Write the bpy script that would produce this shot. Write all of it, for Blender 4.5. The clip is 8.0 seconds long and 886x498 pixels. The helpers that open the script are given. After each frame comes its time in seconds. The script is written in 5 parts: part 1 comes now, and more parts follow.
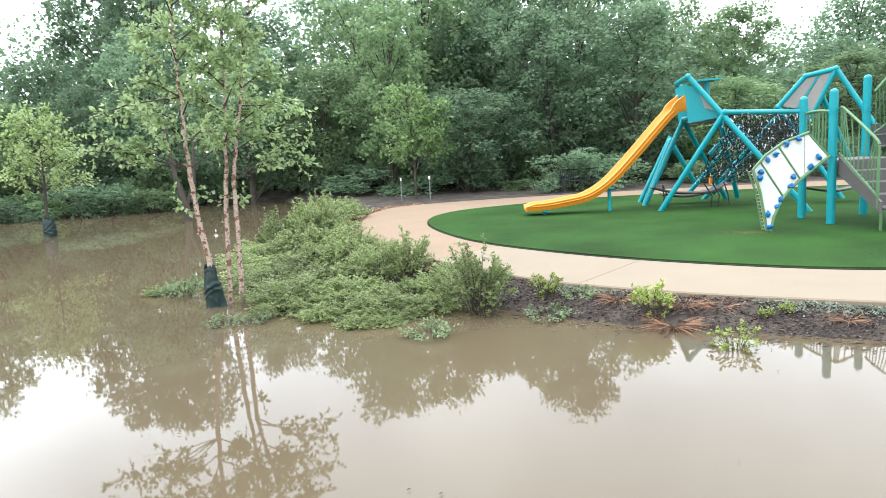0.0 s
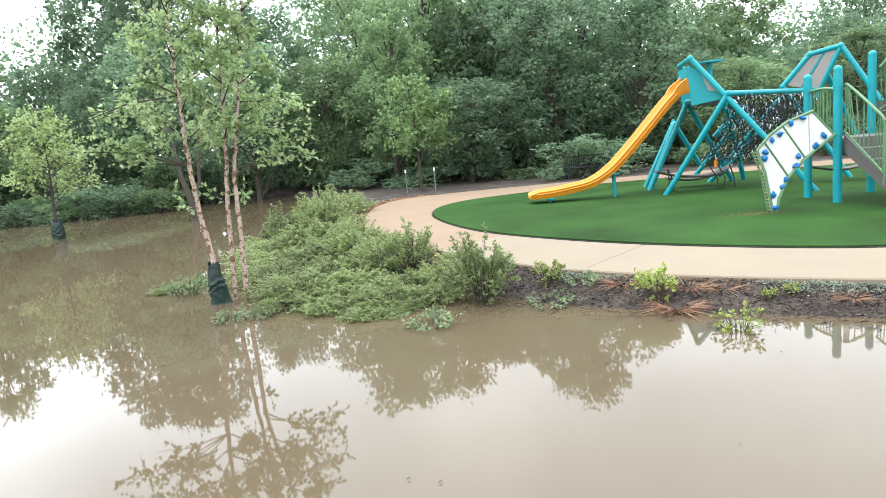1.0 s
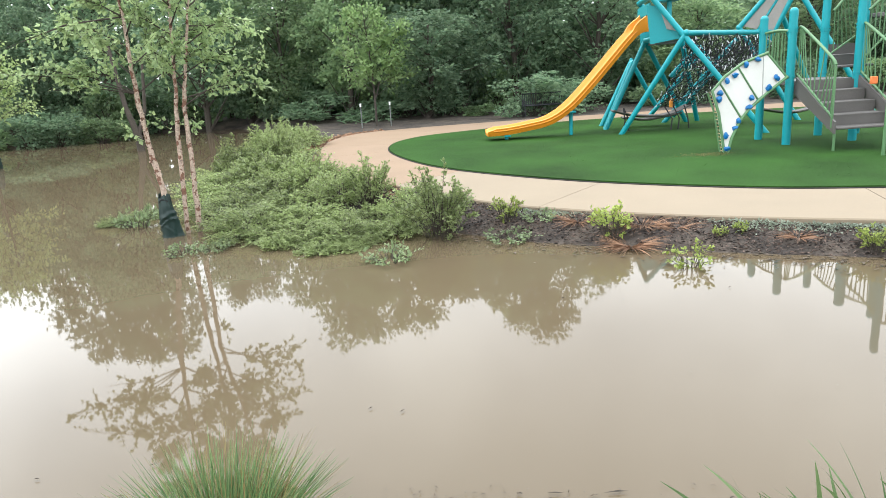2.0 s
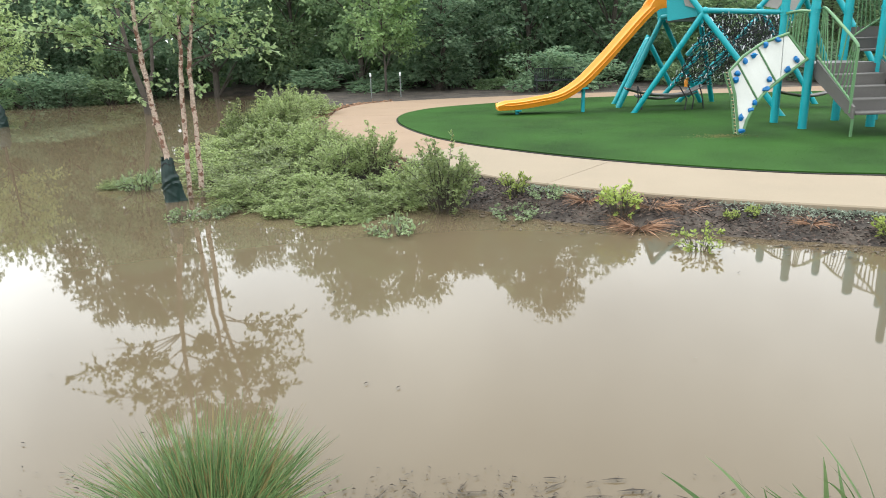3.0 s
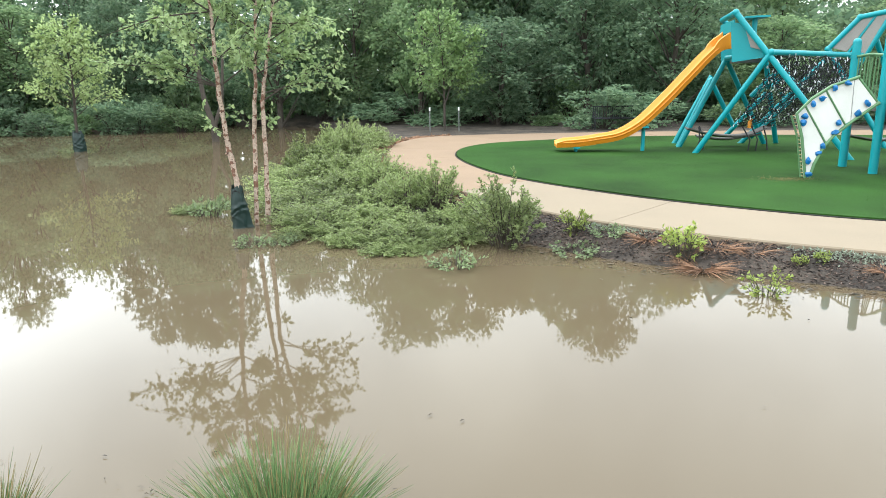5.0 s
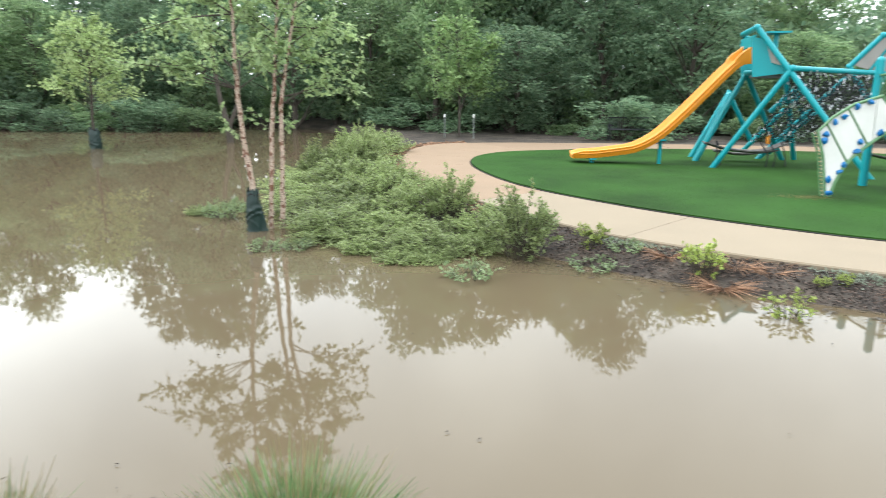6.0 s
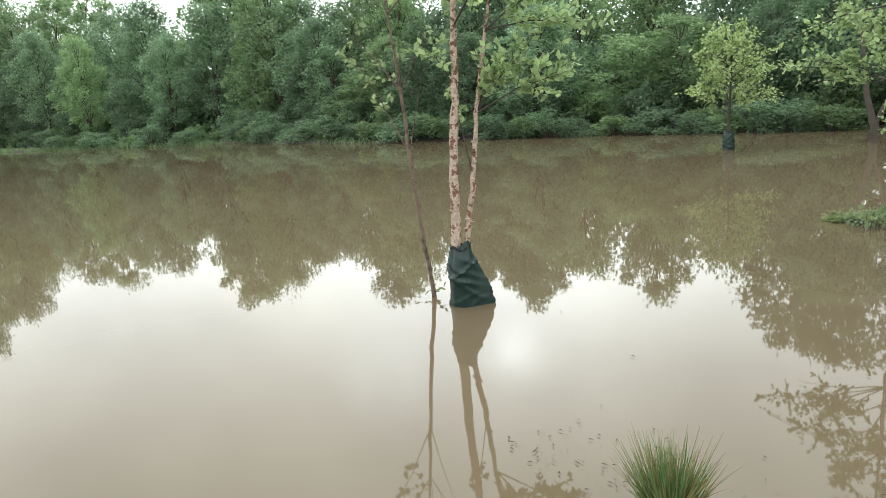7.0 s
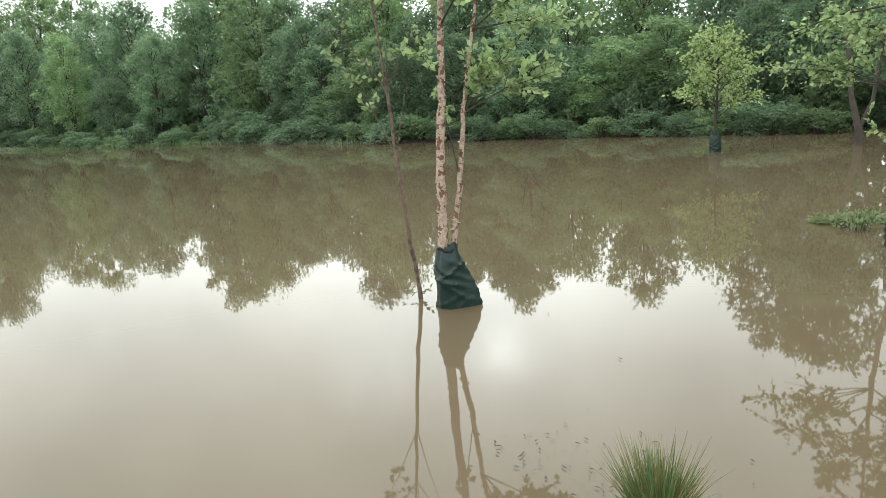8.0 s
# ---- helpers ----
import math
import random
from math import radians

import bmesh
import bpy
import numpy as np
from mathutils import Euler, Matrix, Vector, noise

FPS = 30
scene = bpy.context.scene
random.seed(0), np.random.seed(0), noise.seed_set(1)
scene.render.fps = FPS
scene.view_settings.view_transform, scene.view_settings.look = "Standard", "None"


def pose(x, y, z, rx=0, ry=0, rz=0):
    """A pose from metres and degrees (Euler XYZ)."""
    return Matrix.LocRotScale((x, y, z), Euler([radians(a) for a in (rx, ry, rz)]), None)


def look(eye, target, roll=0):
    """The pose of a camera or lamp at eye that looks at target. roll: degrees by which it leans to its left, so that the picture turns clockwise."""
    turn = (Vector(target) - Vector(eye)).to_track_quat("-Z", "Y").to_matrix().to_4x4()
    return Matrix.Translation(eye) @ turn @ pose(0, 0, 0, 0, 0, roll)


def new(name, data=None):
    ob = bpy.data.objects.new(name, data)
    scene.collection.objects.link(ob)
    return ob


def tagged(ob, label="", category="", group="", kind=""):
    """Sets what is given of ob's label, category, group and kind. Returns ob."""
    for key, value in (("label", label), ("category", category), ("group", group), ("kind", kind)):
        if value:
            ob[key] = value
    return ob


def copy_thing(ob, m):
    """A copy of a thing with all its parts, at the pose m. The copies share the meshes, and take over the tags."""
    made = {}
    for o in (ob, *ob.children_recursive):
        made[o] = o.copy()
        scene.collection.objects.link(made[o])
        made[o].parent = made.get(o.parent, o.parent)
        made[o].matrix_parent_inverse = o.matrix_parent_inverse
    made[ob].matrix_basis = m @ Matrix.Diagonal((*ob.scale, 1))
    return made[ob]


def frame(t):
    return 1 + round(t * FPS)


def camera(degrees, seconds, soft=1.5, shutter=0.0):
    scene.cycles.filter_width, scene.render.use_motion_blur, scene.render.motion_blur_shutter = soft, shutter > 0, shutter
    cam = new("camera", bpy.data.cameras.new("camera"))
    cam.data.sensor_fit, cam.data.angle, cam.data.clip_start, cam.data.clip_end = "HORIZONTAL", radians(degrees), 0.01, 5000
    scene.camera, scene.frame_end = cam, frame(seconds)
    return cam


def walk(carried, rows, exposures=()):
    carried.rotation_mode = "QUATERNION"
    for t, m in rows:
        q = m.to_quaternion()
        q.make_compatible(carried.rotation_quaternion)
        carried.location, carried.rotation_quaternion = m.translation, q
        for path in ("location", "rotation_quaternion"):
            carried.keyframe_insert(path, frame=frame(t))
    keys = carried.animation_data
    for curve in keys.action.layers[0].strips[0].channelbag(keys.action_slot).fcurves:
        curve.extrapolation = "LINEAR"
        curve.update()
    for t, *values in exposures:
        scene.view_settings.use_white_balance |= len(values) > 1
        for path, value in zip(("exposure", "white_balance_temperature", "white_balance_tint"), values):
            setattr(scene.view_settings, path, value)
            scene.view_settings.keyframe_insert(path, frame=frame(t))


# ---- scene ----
cam = camera(65.3, 8.0, soft=0.8, shutter=0.12)
PATH = [
    (0, look((0.113, 0.194, 1.562), (0.094, 2.172, 1.268), -3.2)),
    (0.5, look((0.112, 0.175, 1.572), (-0.069, 2.149, 1.307), -5.5)),
    (1, look((0.191, 0.203, 1.541), (0.142, 2.177, 1.225), -5.0)),
    (1.5, look((0.158, 0.211, 1.523), (0.235, 2.167, 1.111), -4.3)),
    (1.7, look((0.154, 0.211, 1.525), (0.245, 2.155, 1.066), -4.0)),
    (2.8, look((0.101, 0.261, 1.499), (0.094, 2.184, 0.951), -2.0)),
    (3, look((0.163, 0.308, 1.495), (0.213, 2.224, 0.922), -1.8)),
    (3.5, look((0.153, 0.297, 1.513), (0.346, 2.192, 0.905), -1.7)),
    (4, look((0.078, 0.26, 1.515), (0.044, 2.189, 0.989), -2.5)),
    (4.2, look((0.071, 0.265, 1.536), (-0.025, 2.196, 1.025), -2.2)),
    (5.3, look((0.074, 0.252, 1.521), (0.023, 2.198, 1.063), 0.4)),
    (5.5, look((0.065, 0.29, 1.54), (0.106, 2.24, 1.095), 1.1)),
    (5.7, look((0.063, 0.286, 1.534), (0.139, 2.228, 1.062), 1.1)),
    (6, look((0.008, 0.314, 1.549), (-0.108, 2.256, 1.085), 0.7)),
    (6.2, look((-0.062, 0.232, 1.573), (-0.582, 2.116, 1.152), -1.1)),
    (6.3, look((-0.086, 0.186, 1.583), (-0.801, 2.009, 1.176), -1.3)),
    (6.5, look((-0.109, 0.119, 1.607), (-1.178, 1.76, 1.204), -1.3)),
    (6.8, look((-0.151, 0.054, 1.613), (-1.596, 1.375, 1.205), -3.4)),
    (7, look((-0.148, 0.072, 1.605), (-1.69, 1.275, 1.188), -3.9)),
    (7.5, look((-0.164, 0.075, 1.587), (-1.712, 1.265, 1.156), -2.4)),
    (8, look((-0.178, 0.112, 1.595), (-1.699, 1.342, 1.179), -3.6)),
]
walk(cam, PATH, [(0.0, 2.70, 5700, 9), (0.5, 2.78, 5700, 9), (1.0, 2.68, 5780, 9), (1.5, 2.62, 5850, 9), (3.0, 2.44, 5950, 7), (3.5, 2.38, 6000, 5), (4.2, 2.46, 5950, 5), (5.5, 2.60, 5800, 6), (6.1, 2.54, 5850, 6), (6.8, 2.22, 6000, 4), (8.0, 2.08, 6100, 3)])

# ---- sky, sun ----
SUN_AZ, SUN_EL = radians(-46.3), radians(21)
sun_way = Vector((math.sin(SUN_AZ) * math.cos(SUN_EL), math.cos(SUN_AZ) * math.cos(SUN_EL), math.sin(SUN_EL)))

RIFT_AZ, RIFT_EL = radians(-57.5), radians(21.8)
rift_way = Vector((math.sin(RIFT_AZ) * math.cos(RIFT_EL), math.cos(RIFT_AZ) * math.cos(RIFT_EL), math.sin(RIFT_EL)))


def make_world():
    w = bpy.data.worlds.new("overcast_sky")
    w.use_nodes = True
    scene.world = w
    n, l = w.node_tree.nodes, w.node_tree.links
    bg = n["Background"]
    sky = n.new("ShaderNodeTexSky")
    sky.sky_type, sky.sun_disc = "NISHITA", False
    sky.sun_elevation, sky.sun_rotation = SUN_EL, SUN_AZ
    sky.dust_density, sky.air_density = 4.0, 1.0
    grey = n.new("ShaderNodeHueSaturation")
    grey.inputs["Saturation"].default_value = 0.1
    grey.inputs["Value"].default_value = 0.8
    l.new(sky.outputs[0], grey.inputs["Color"])
    co = n.new("ShaderNodeTexCoord")
    cloud = n.new("ShaderNodeTexNoise")
    cloud.inputs["Scale"].default_value, cloud.inputs["Detail"].default_value = 3.6, 6.0
    l.new(co.outputs["Generated"], cloud.inputs["Vector"])
    ramp = n.new("ShaderNodeValToRGB")
    ramp.color_ramp.elements[0].position, ramp.color_ramp.elements[1].position = 0.3, 0.72
    ramp.color_ramp.elements[0].color = (0.58, 0.59, 0.59, 1)
    ramp.color_ramp.elements[1].color = (1.0, 0.975, 0.905, 1)
    l.new(cloud.outputs["Fac"], ramp.inputs["Fac"])
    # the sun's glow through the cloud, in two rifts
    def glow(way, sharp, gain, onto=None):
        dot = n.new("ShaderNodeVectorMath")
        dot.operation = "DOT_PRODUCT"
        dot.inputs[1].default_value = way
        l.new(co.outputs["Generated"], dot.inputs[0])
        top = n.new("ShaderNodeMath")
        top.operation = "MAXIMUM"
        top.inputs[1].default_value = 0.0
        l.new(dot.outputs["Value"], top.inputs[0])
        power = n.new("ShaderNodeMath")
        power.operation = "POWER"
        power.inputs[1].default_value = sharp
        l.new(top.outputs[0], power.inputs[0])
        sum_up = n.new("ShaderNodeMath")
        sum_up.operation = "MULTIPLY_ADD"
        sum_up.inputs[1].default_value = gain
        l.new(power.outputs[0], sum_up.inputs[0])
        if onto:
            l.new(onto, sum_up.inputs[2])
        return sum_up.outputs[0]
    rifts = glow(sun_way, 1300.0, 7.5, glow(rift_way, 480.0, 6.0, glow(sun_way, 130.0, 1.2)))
    # broken cloud lets the glow through in patches
    puffs = n.new("ShaderNodeTexNoise")
    puffs.inputs["Scale"].default_value, puffs.inputs["Detail"].default_value = 9.0, 5.0
    l.new(co.outputs["Generated"], puffs.inputs["Vector"])
    thin = n.new("ShaderNodeMapRange")
    thin.inputs["From Min"].default_value, thin.inputs["From Max"].default_value = 0.38, 0.62
    thin.inputs["To Min"].default_value = 0.55
    l.new(puffs.outputs["Fac"], thin.inputs["Value"])
    split = n.new("ShaderNodeSeparateXYZ")
    l.new(co.outputs["Generated"], split.inputs[0])
    rise = n.new("ShaderNodeMath")
    rise.operation = "MULTIPLY_ADD"
    rise.inputs[1].default_value, rise.inputs[2].default_value = 3.0, 4.5
    l.new(split.outputs["Z"], rise.inputs[0])
    scale = n.new("ShaderNodeMath")
    scale.operation = "MULTIPLY_ADD"
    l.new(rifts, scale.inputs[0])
    l.new(thin.outputs["Result"], scale.inputs[1])
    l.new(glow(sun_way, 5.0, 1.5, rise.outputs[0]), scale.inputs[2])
    lit = n.new("ShaderNodeVectorMath")
    lit.operation = "SCALE"
    l.new(ramp.outputs["Color"], lit.inputs[0])
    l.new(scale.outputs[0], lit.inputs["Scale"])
    mix = n.new("ShaderNodeMix")
    mix.data_type = "RGBA"
    mix.inputs["Factor"].default_value = 0.95
    l.new(grey.outputs["Color"], mix.inputs["A"])
    l.new(lit.outputs["Vector"], mix.inputs["B"])
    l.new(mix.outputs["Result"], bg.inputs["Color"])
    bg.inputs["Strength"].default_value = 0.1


make_world()
sun = new("sun", bpy.data.lights.new("sun", "SUN"))
sun.data.energy, sun.data.angle, sun.data.color = 0.6, radians(170), (1.0, 0.95, 0.87)
sun.matrix_basis = look((0, 0, 0), -sun_way)


# ---- materials ----
def shader(name, base, rough=0.7, metal=0.0, spread=0.25, scale=8.0, fine=60.0, bump=0.3, spec=0.4, second=None, cut=(0.4, 0.65), island=0.0, random_ob=0.0):
    """A surface with mottling at two scales, relief, and, where second is given, patches of that colour."""
    m = bpy.data.materials.new(name)
    m.use_nodes = True
    n, l = m.node_tree.nodes, m.node_tree.links
    b = n["Principled BSDF"]
    b.inputs["Roughness"].default_value, b.inputs["Metallic"].default_value = rough, metal
    b.inputs["Specular IOR Level"].default_value = spec
    co = n.new("ShaderNodeTexCoord")
    big, small = n.new("ShaderNodeTexNoise"), n.new("ShaderNodeTexNoise")
    for node, s, d in ((big, scale, 4.0), (small, fine, 3.0)):
        node.inputs["Scale"].default_value, node.inputs["Detail"].default_value = s, d
        l.new(co.outputs["Object"], node.inputs["Vector"])
    both = n.new("ShaderNodeMath")
    both.operation = "ADD"
    l.new(big.outputs["Fac"], both.inputs[0])
    l.new(small.outputs["Fac"], both.inputs[1])
    last = both.outputs[0]
    for kind, amount in (("Random Per Island", island), ("Random", random_ob)):
        if amount:
            src = n.new("ShaderNodeNewGeometry" if kind != "Random" else "ShaderNodeObjectInfo")
            mad = n.new("ShaderNodeMath")
            mad.operation = "MULTIPLY_ADD"
            mad.inputs[1].default_value = amount
            l.new(src.outputs[kind], mad.inputs[0])
            l.new(last, mad.inputs[2])
            sub = n.new("ShaderNodeMath")
            sub.operation = "SUBTRACT"
            sub.inputs[1].default_value = amount / 2
            l.new(mad.outputs[0], sub.inputs[0])
            last = sub.outputs[0]
    ramp = n.new("ShaderNodeMapRange")
    ramp.inputs["From Min"].default_value, ramp.inputs["From Max"].default_value = 0.55, 1.45
    ramp.inputs["To Min"].default_value, ramp.inputs["To Max"].default_value = 1 - spread, 1 + spread
    l.new(last, ramp.inputs["Value"])
    tone = n.new("ShaderNodeVectorMath")
    tone.operation = "SCALE"
    if second:
        edge = n.new("ShaderNodeMapRange")
        edge.inputs["From Min"].default_value, edge.inputs["From Max"].default_value = cut
        l.new(big.outputs["Fac"], edge.inputs["Value"])
        two = n.new("ShaderNodeMix")
        two.data_type = "RGBA"
        two.inputs["A"].default_value, two.inputs["B"].default_value = (*base, 1), (*second, 1)
        l.new(edge.outputs["Result"], two.inputs["Factor"])
        l.new(two.outputs["Result"], tone.inputs[0])
    else:
        tone.inputs[0].default_value = base
    l.new(ramp.outputs["Result"], tone.inputs["Scale"])
    l.new(tone.outputs["Vector"], b.inputs["Base Color"])
    if bump:
        bp = n.new("ShaderNodeBump")
        bp.inputs["Strength"].default_value, bp.inputs["Distance"].default_value = bump, 0.01
        l.new(small.outputs["Fac"], bp.inputs["Height"])
        l.new(bp.outputs["Normal"], b.inputs["Normal"])
    return m


def leaf_shader(name, base, tip, through_light=0.35, spread=0.4, rough=0.5, ob=0.5):
    """Leaves: each its own tone, some light passing through."""
    m = bpy.data.materials.new(name)
    m.use_nodes = True
    n, l = m.node_tree.nodes, m.node_tree.links
    b, out = n["Principled BSDF"], n["Material Output"]
    b.inputs["Roughness"].default_value, b.inputs["Specular IOR Level"].default_value = rough, 0.35
    geo, info = n.new("ShaderNodeNewGeometry"), n.new("ShaderNodeObjectInfo")
    mix = n.new("ShaderNodeMix")
    mix.data_type = "RGBA"
    mix.inputs["A"].default_value, mix.inputs["B"].default_value = (*base, 1), (*tip, 1)
    l.new(geo.outputs["Random Per Island"], mix.inputs["Factor"])
    co = n.new("ShaderNodeTexCoord")
    big = n.new("ShaderNodeTexNoise")
    big.inputs["Scale"].default_value = 1.3
    l.new(co.outputs["Object"], big.inputs["Vector"])
    mad = n.new("ShaderNodeMath")
    mad.operation = "MULTIPLY_ADD"
    mad.inputs[1].default_value = ob
    l.new(info.outputs["Random"], mad.inputs[0])
    l.new(big.outputs["Fac"], mad.inputs[2])
    rng = n.new("ShaderNodeMapRange")
    rng.inputs["From Min"].default_value, rng.inputs["From Max"].default_value = 0.3, 0.7 + ob
    rng.inputs["To Min"].default_value, rng.inputs["To Max"].default_value = 1 - spread, 1 + spread
    l.new(mad.outputs[0], rng.inputs["Value"])
    tone = n.new("ShaderNodeVectorMath")
    tone.operation = "SCALE"
    l.new(mix.outputs["Result"], tone.inputs[0])
    l.new(rng.outputs["Result"], tone.inputs["Scale"])
    l.new(tone.outputs["Vector"], b.inputs["Base Color"])
    tr = n.new("ShaderNodeBsdfTranslucent")
    l.new(tone.outputs["Vector"], tr.inputs["Color"])
    sh = n.new("ShaderNodeMixShader")
    sh.inputs["Fac"].default_value = through_light
    l.new(b.outputs[0], sh.inputs[1])
    l.new(tr.outputs[0], sh.inputs[2])
    l.new(sh.outputs[0], out.inputs["Surface"])
    return m


def water_shader():
    m = bpy.data.materials.new("muddy_water")
    m.use_nodes = True
    n, l = m.node_tree.nodes, m.node_tree.links
    b = n["Principled BSDF"]
    b.inputs["Roughness"].default_value, b.inputs["IOR"].default_value = 0.025, 1.275
    co = n.new("ShaderNodeTexCoord")
    silt, ripple = n.new("ShaderNodeTexNoise"), n.new("ShaderNodeTexNoise")
    silt.inputs["Scale"].default_value, silt.inputs["Detail"].default_value = 0.25, 5.0
    ripple.inputs["Scale"].default_value, ripple.inputs["Detail"].default_value = 2.5, 2.0
    l.new(co.outputs["Object"], silt.inputs["Vector"])
    l.new(co.outputs["Object"], ripple.inputs["Vector"])
    mix = n.new("ShaderNodeMix")
    mix.data_type = "RGBA"
    mix.inputs["A"].default_value, mix.inputs["B"].default_value = (0.086, 0.065, 0.039, 1), (0.115, 0.088, 0.055, 1)
    l.new(silt.outputs["Fac"], mix.inputs["Factor"])
    l.new(mix.outputs["Result"], b.inputs["Base Color"])
    bp = n.new("ShaderNodeBump")
    bp.inputs["Strength"].default_value, bp.inputs["Distance"].default_value = 0.06, 0.008
    l.new(ripple.outputs["Fac"], bp.inputs["Height"])
    l.new(bp.outputs["Normal"], b.inputs["Normal"])
    return m


WATER = water_shader()
SOIL = shader("wet_mulch_soil", (0.04, 0.032, 0.027), 0.9, spread=0.5, scale=3, fine=45, bump=1.0, second=(0.07, 0.055, 0.043))
BARK_CHIP = shader("bark_chip", (0.07, 0.05, 0.04), 0.9, spread=0.85, scale=5, fine=40, island=1.6)
CONCRETE = shader("pale_beige_concrete", (0.222, 0.176, 0.122), 0.85, spread=0.1, scale=1.5, fine=120, bump=0.15, random_ob=0.2)
CONCRETE_WARM = shader("peach_beige_concrete", (0.222, 0.153, 0.098), 0.85, spread=0.1, scale=1.5, fine=120, bump=0.15, random_ob=0.2)
TURF = shader("artificial_turf", (0.021, 0.057, 0.009), 0.9, spread=0.75, scale=0.9, fine=75, bump=0.5, spec=0.1)
TURF_BLADE = leaf_shader("turf_blade", (0.026, 0.075, 0.012), (0.042, 0.105, 0.018), 0.4, 0.15)
TURF_EDGE = shader("dark_rubber_edging", (0.02, 0.02, 0.018), 0.9)
STRAW = shader("reddish_pine_straw", (0.26, 0.15, 0.09), 0.85, spread=0.4, island=1.0)
# both woodland leaf colours are paler and bluer, with distance haze put into them
LEAF_WOOD = leaf_shader("hazed_woodland_leaf", (0.115, 0.19, 0.112), (0.235, 0.32, 0.185), 0.62, 0.5)
LEAF_LIGHT = leaf_shader("hazed_lit_woodland_leaf", (0.145, 0.23, 0.112), (0.285, 0.38, 0.185), 0.6, 0.45)
LEAF_YOUNG = leaf_shader("young_tree_leaf", (0.15, 0.24, 0.09), (0.26, 0.36, 0.14), 0.5)
LEAF_BIRCH = leaf_shader("birch_leaf", (0.185, 0.26, 0.115), (0.36, 0.45, 0.215), 0.45)
LEAF_PALE = leaf_shader("pale_green_leaf", (0.215, 0.29, 0.11), (0.35, 0.43, 0.19), 0.45)
LEAF_YELLOW = leaf_shader("yellow_green_leaf", (0.2, 0.26, 0.05), (0.34, 0.4, 0.09), 0.4)
LEAF_SHRUB = leaf_shader("shrub_leaf", (0.185, 0.24, 0.088), (0.325, 0.385, 0.16), 0.45)
LEAF_SILVER = leaf_shader("silver_green_leaf", (0.2, 0.24, 0.17), (0.32, 0.36, 0.28), 0.2)
LEAF_GREY = leaf_shader("grey_green_leaf", (0.14, 0.19, 0.085), (0.22, 0.28, 0.14), 0.3)
BLADE = leaf_shader("grass_blade", (0.06, 0.12, 0.04), (0.17, 0.245, 0.095), 0.3)
BLADE_DRY = leaf_shader("dry_grass_blade", (0.16, 0.14, 0.05), (0.30, 0.23, 0.10), 0.3)
BARK = shader("grey_brown_bark", (0.06, 0.05, 0.04), 0.95, spread=0.4, scale=6, fine=40, bump=0.8)
SAPLING_BARK = shader("brown_sapling_bark", (0.17, 0.12, 0.09), 0.85, spread=0.5, scale=14, fine=50, bump=0.8, second=(0.07, 0.05, 0.04), cut=(0.5, 0.6))
BIRCH_BARK = shader("peeling_birch_bark", (0.44, 0.34, 0.27), 0.8, spread=0.6, scale=19, fine=60, bump=0.9, second=(0.14, 0.07, 0.045), cut=(0.53, 0.57))
BARK_CURL = shader("dark_bark_curl", (0.06, 0.035, 0.025), 0.9, spread=0.5, island=1.0)
BAG = shader("dark_green_vinyl", (0.010, 0.026, 0.022), 0.4, spread=0.3, scale=5, fine=80, bump=0.1)
STRAP = shader("black_webbing", (0.012, 0.012, 0.012), 0.8)
TEAL = shader("teal_powder_coat", (0.016, 0.26, 0.295), 0.4, spread=0.12, scale=2, fine=90, bump=0.05)
TEAL_PANEL = shader("teal_plastic_panel", (0.02, 0.26, 0.29), 0.5, spread=0.12, scale=2, fine=90, bump=0.05)
ORANGE = shader("yellow_orange_plastic", (0.64, 0.235, 0.014), 0.38, spread=0.1, scale=1.5, fine=120, bump=0.04)
ORANGE_RED = shader("orange_plastic", (0.75, 0.20, 0.06), 0.45, spread=0.1)
GREEN = shader("leaf_green_paint", (0.095, 0.19, 0.085), 0.45, spread=0.15, scale=3, fine=90, bump=0.05)
GREY = shader("grey_brown_plastic", (0.1, 0.092, 0.086), 0.6, spread=0.2, scale=3, fine=110, bump=0.2)
ROOF_GREY = shader("weathered_roof_panel", (0.26, 0.24, 0.22), 0.6, spread=0.2, scale=3, fine=110, bump=0.2)
WHITE = shader("off_white_panel", (0.56, 0.555, 0.52), 0.5, spread=0.12, scale=3, fine=150, bump=0.08)
BLUE = shader("blue_plastic", (0.012, 0.13, 0.34), 0.4, spread=0.15)
ROPE = shader("black_rope", (0.02, 0.02, 0.022), 0.85, spread=0.3, fine=200)
CLAMP = shader("silver_clamp", (0.62, 0.63, 0.64), 0.35, metal=0.6, spread=0.15)
IRON = shader("dark_iron", (0.03, 0.032, 0.036), 0.5, metal=0.3)
STAKE = shader("galvanised_stake", (0.22, 0.23, 0.22), 0.5, metal=0.5)
PLATE = shader("white_plate", (0.75, 0.75, 0.73), 0.5, spread=0.06)
TAN = shader("tan_powder_coat", (0.42, 0.30, 0.16), 0.45, spread=0.12)
DEBRIS = shader("soaked_debris", (0.06, 0.046, 0.032), 0.8, spread=0.5, island=1.0)


# ---- building helpers ----
def place_of(ob):
    v = Vector((0, 0, 0))
    while ob:
        v += ob.location
        ob = ob.parent
    return v


def thing(name, at, label="", category="", group="", kind=""):
    """An Empty at a thing's base; its parts are built in world places and hang from it."""
    ob = new(name)
    ob.location = at
    ob.empty_display_size = 0.1
    return tagged(ob, label, category, group, kind)


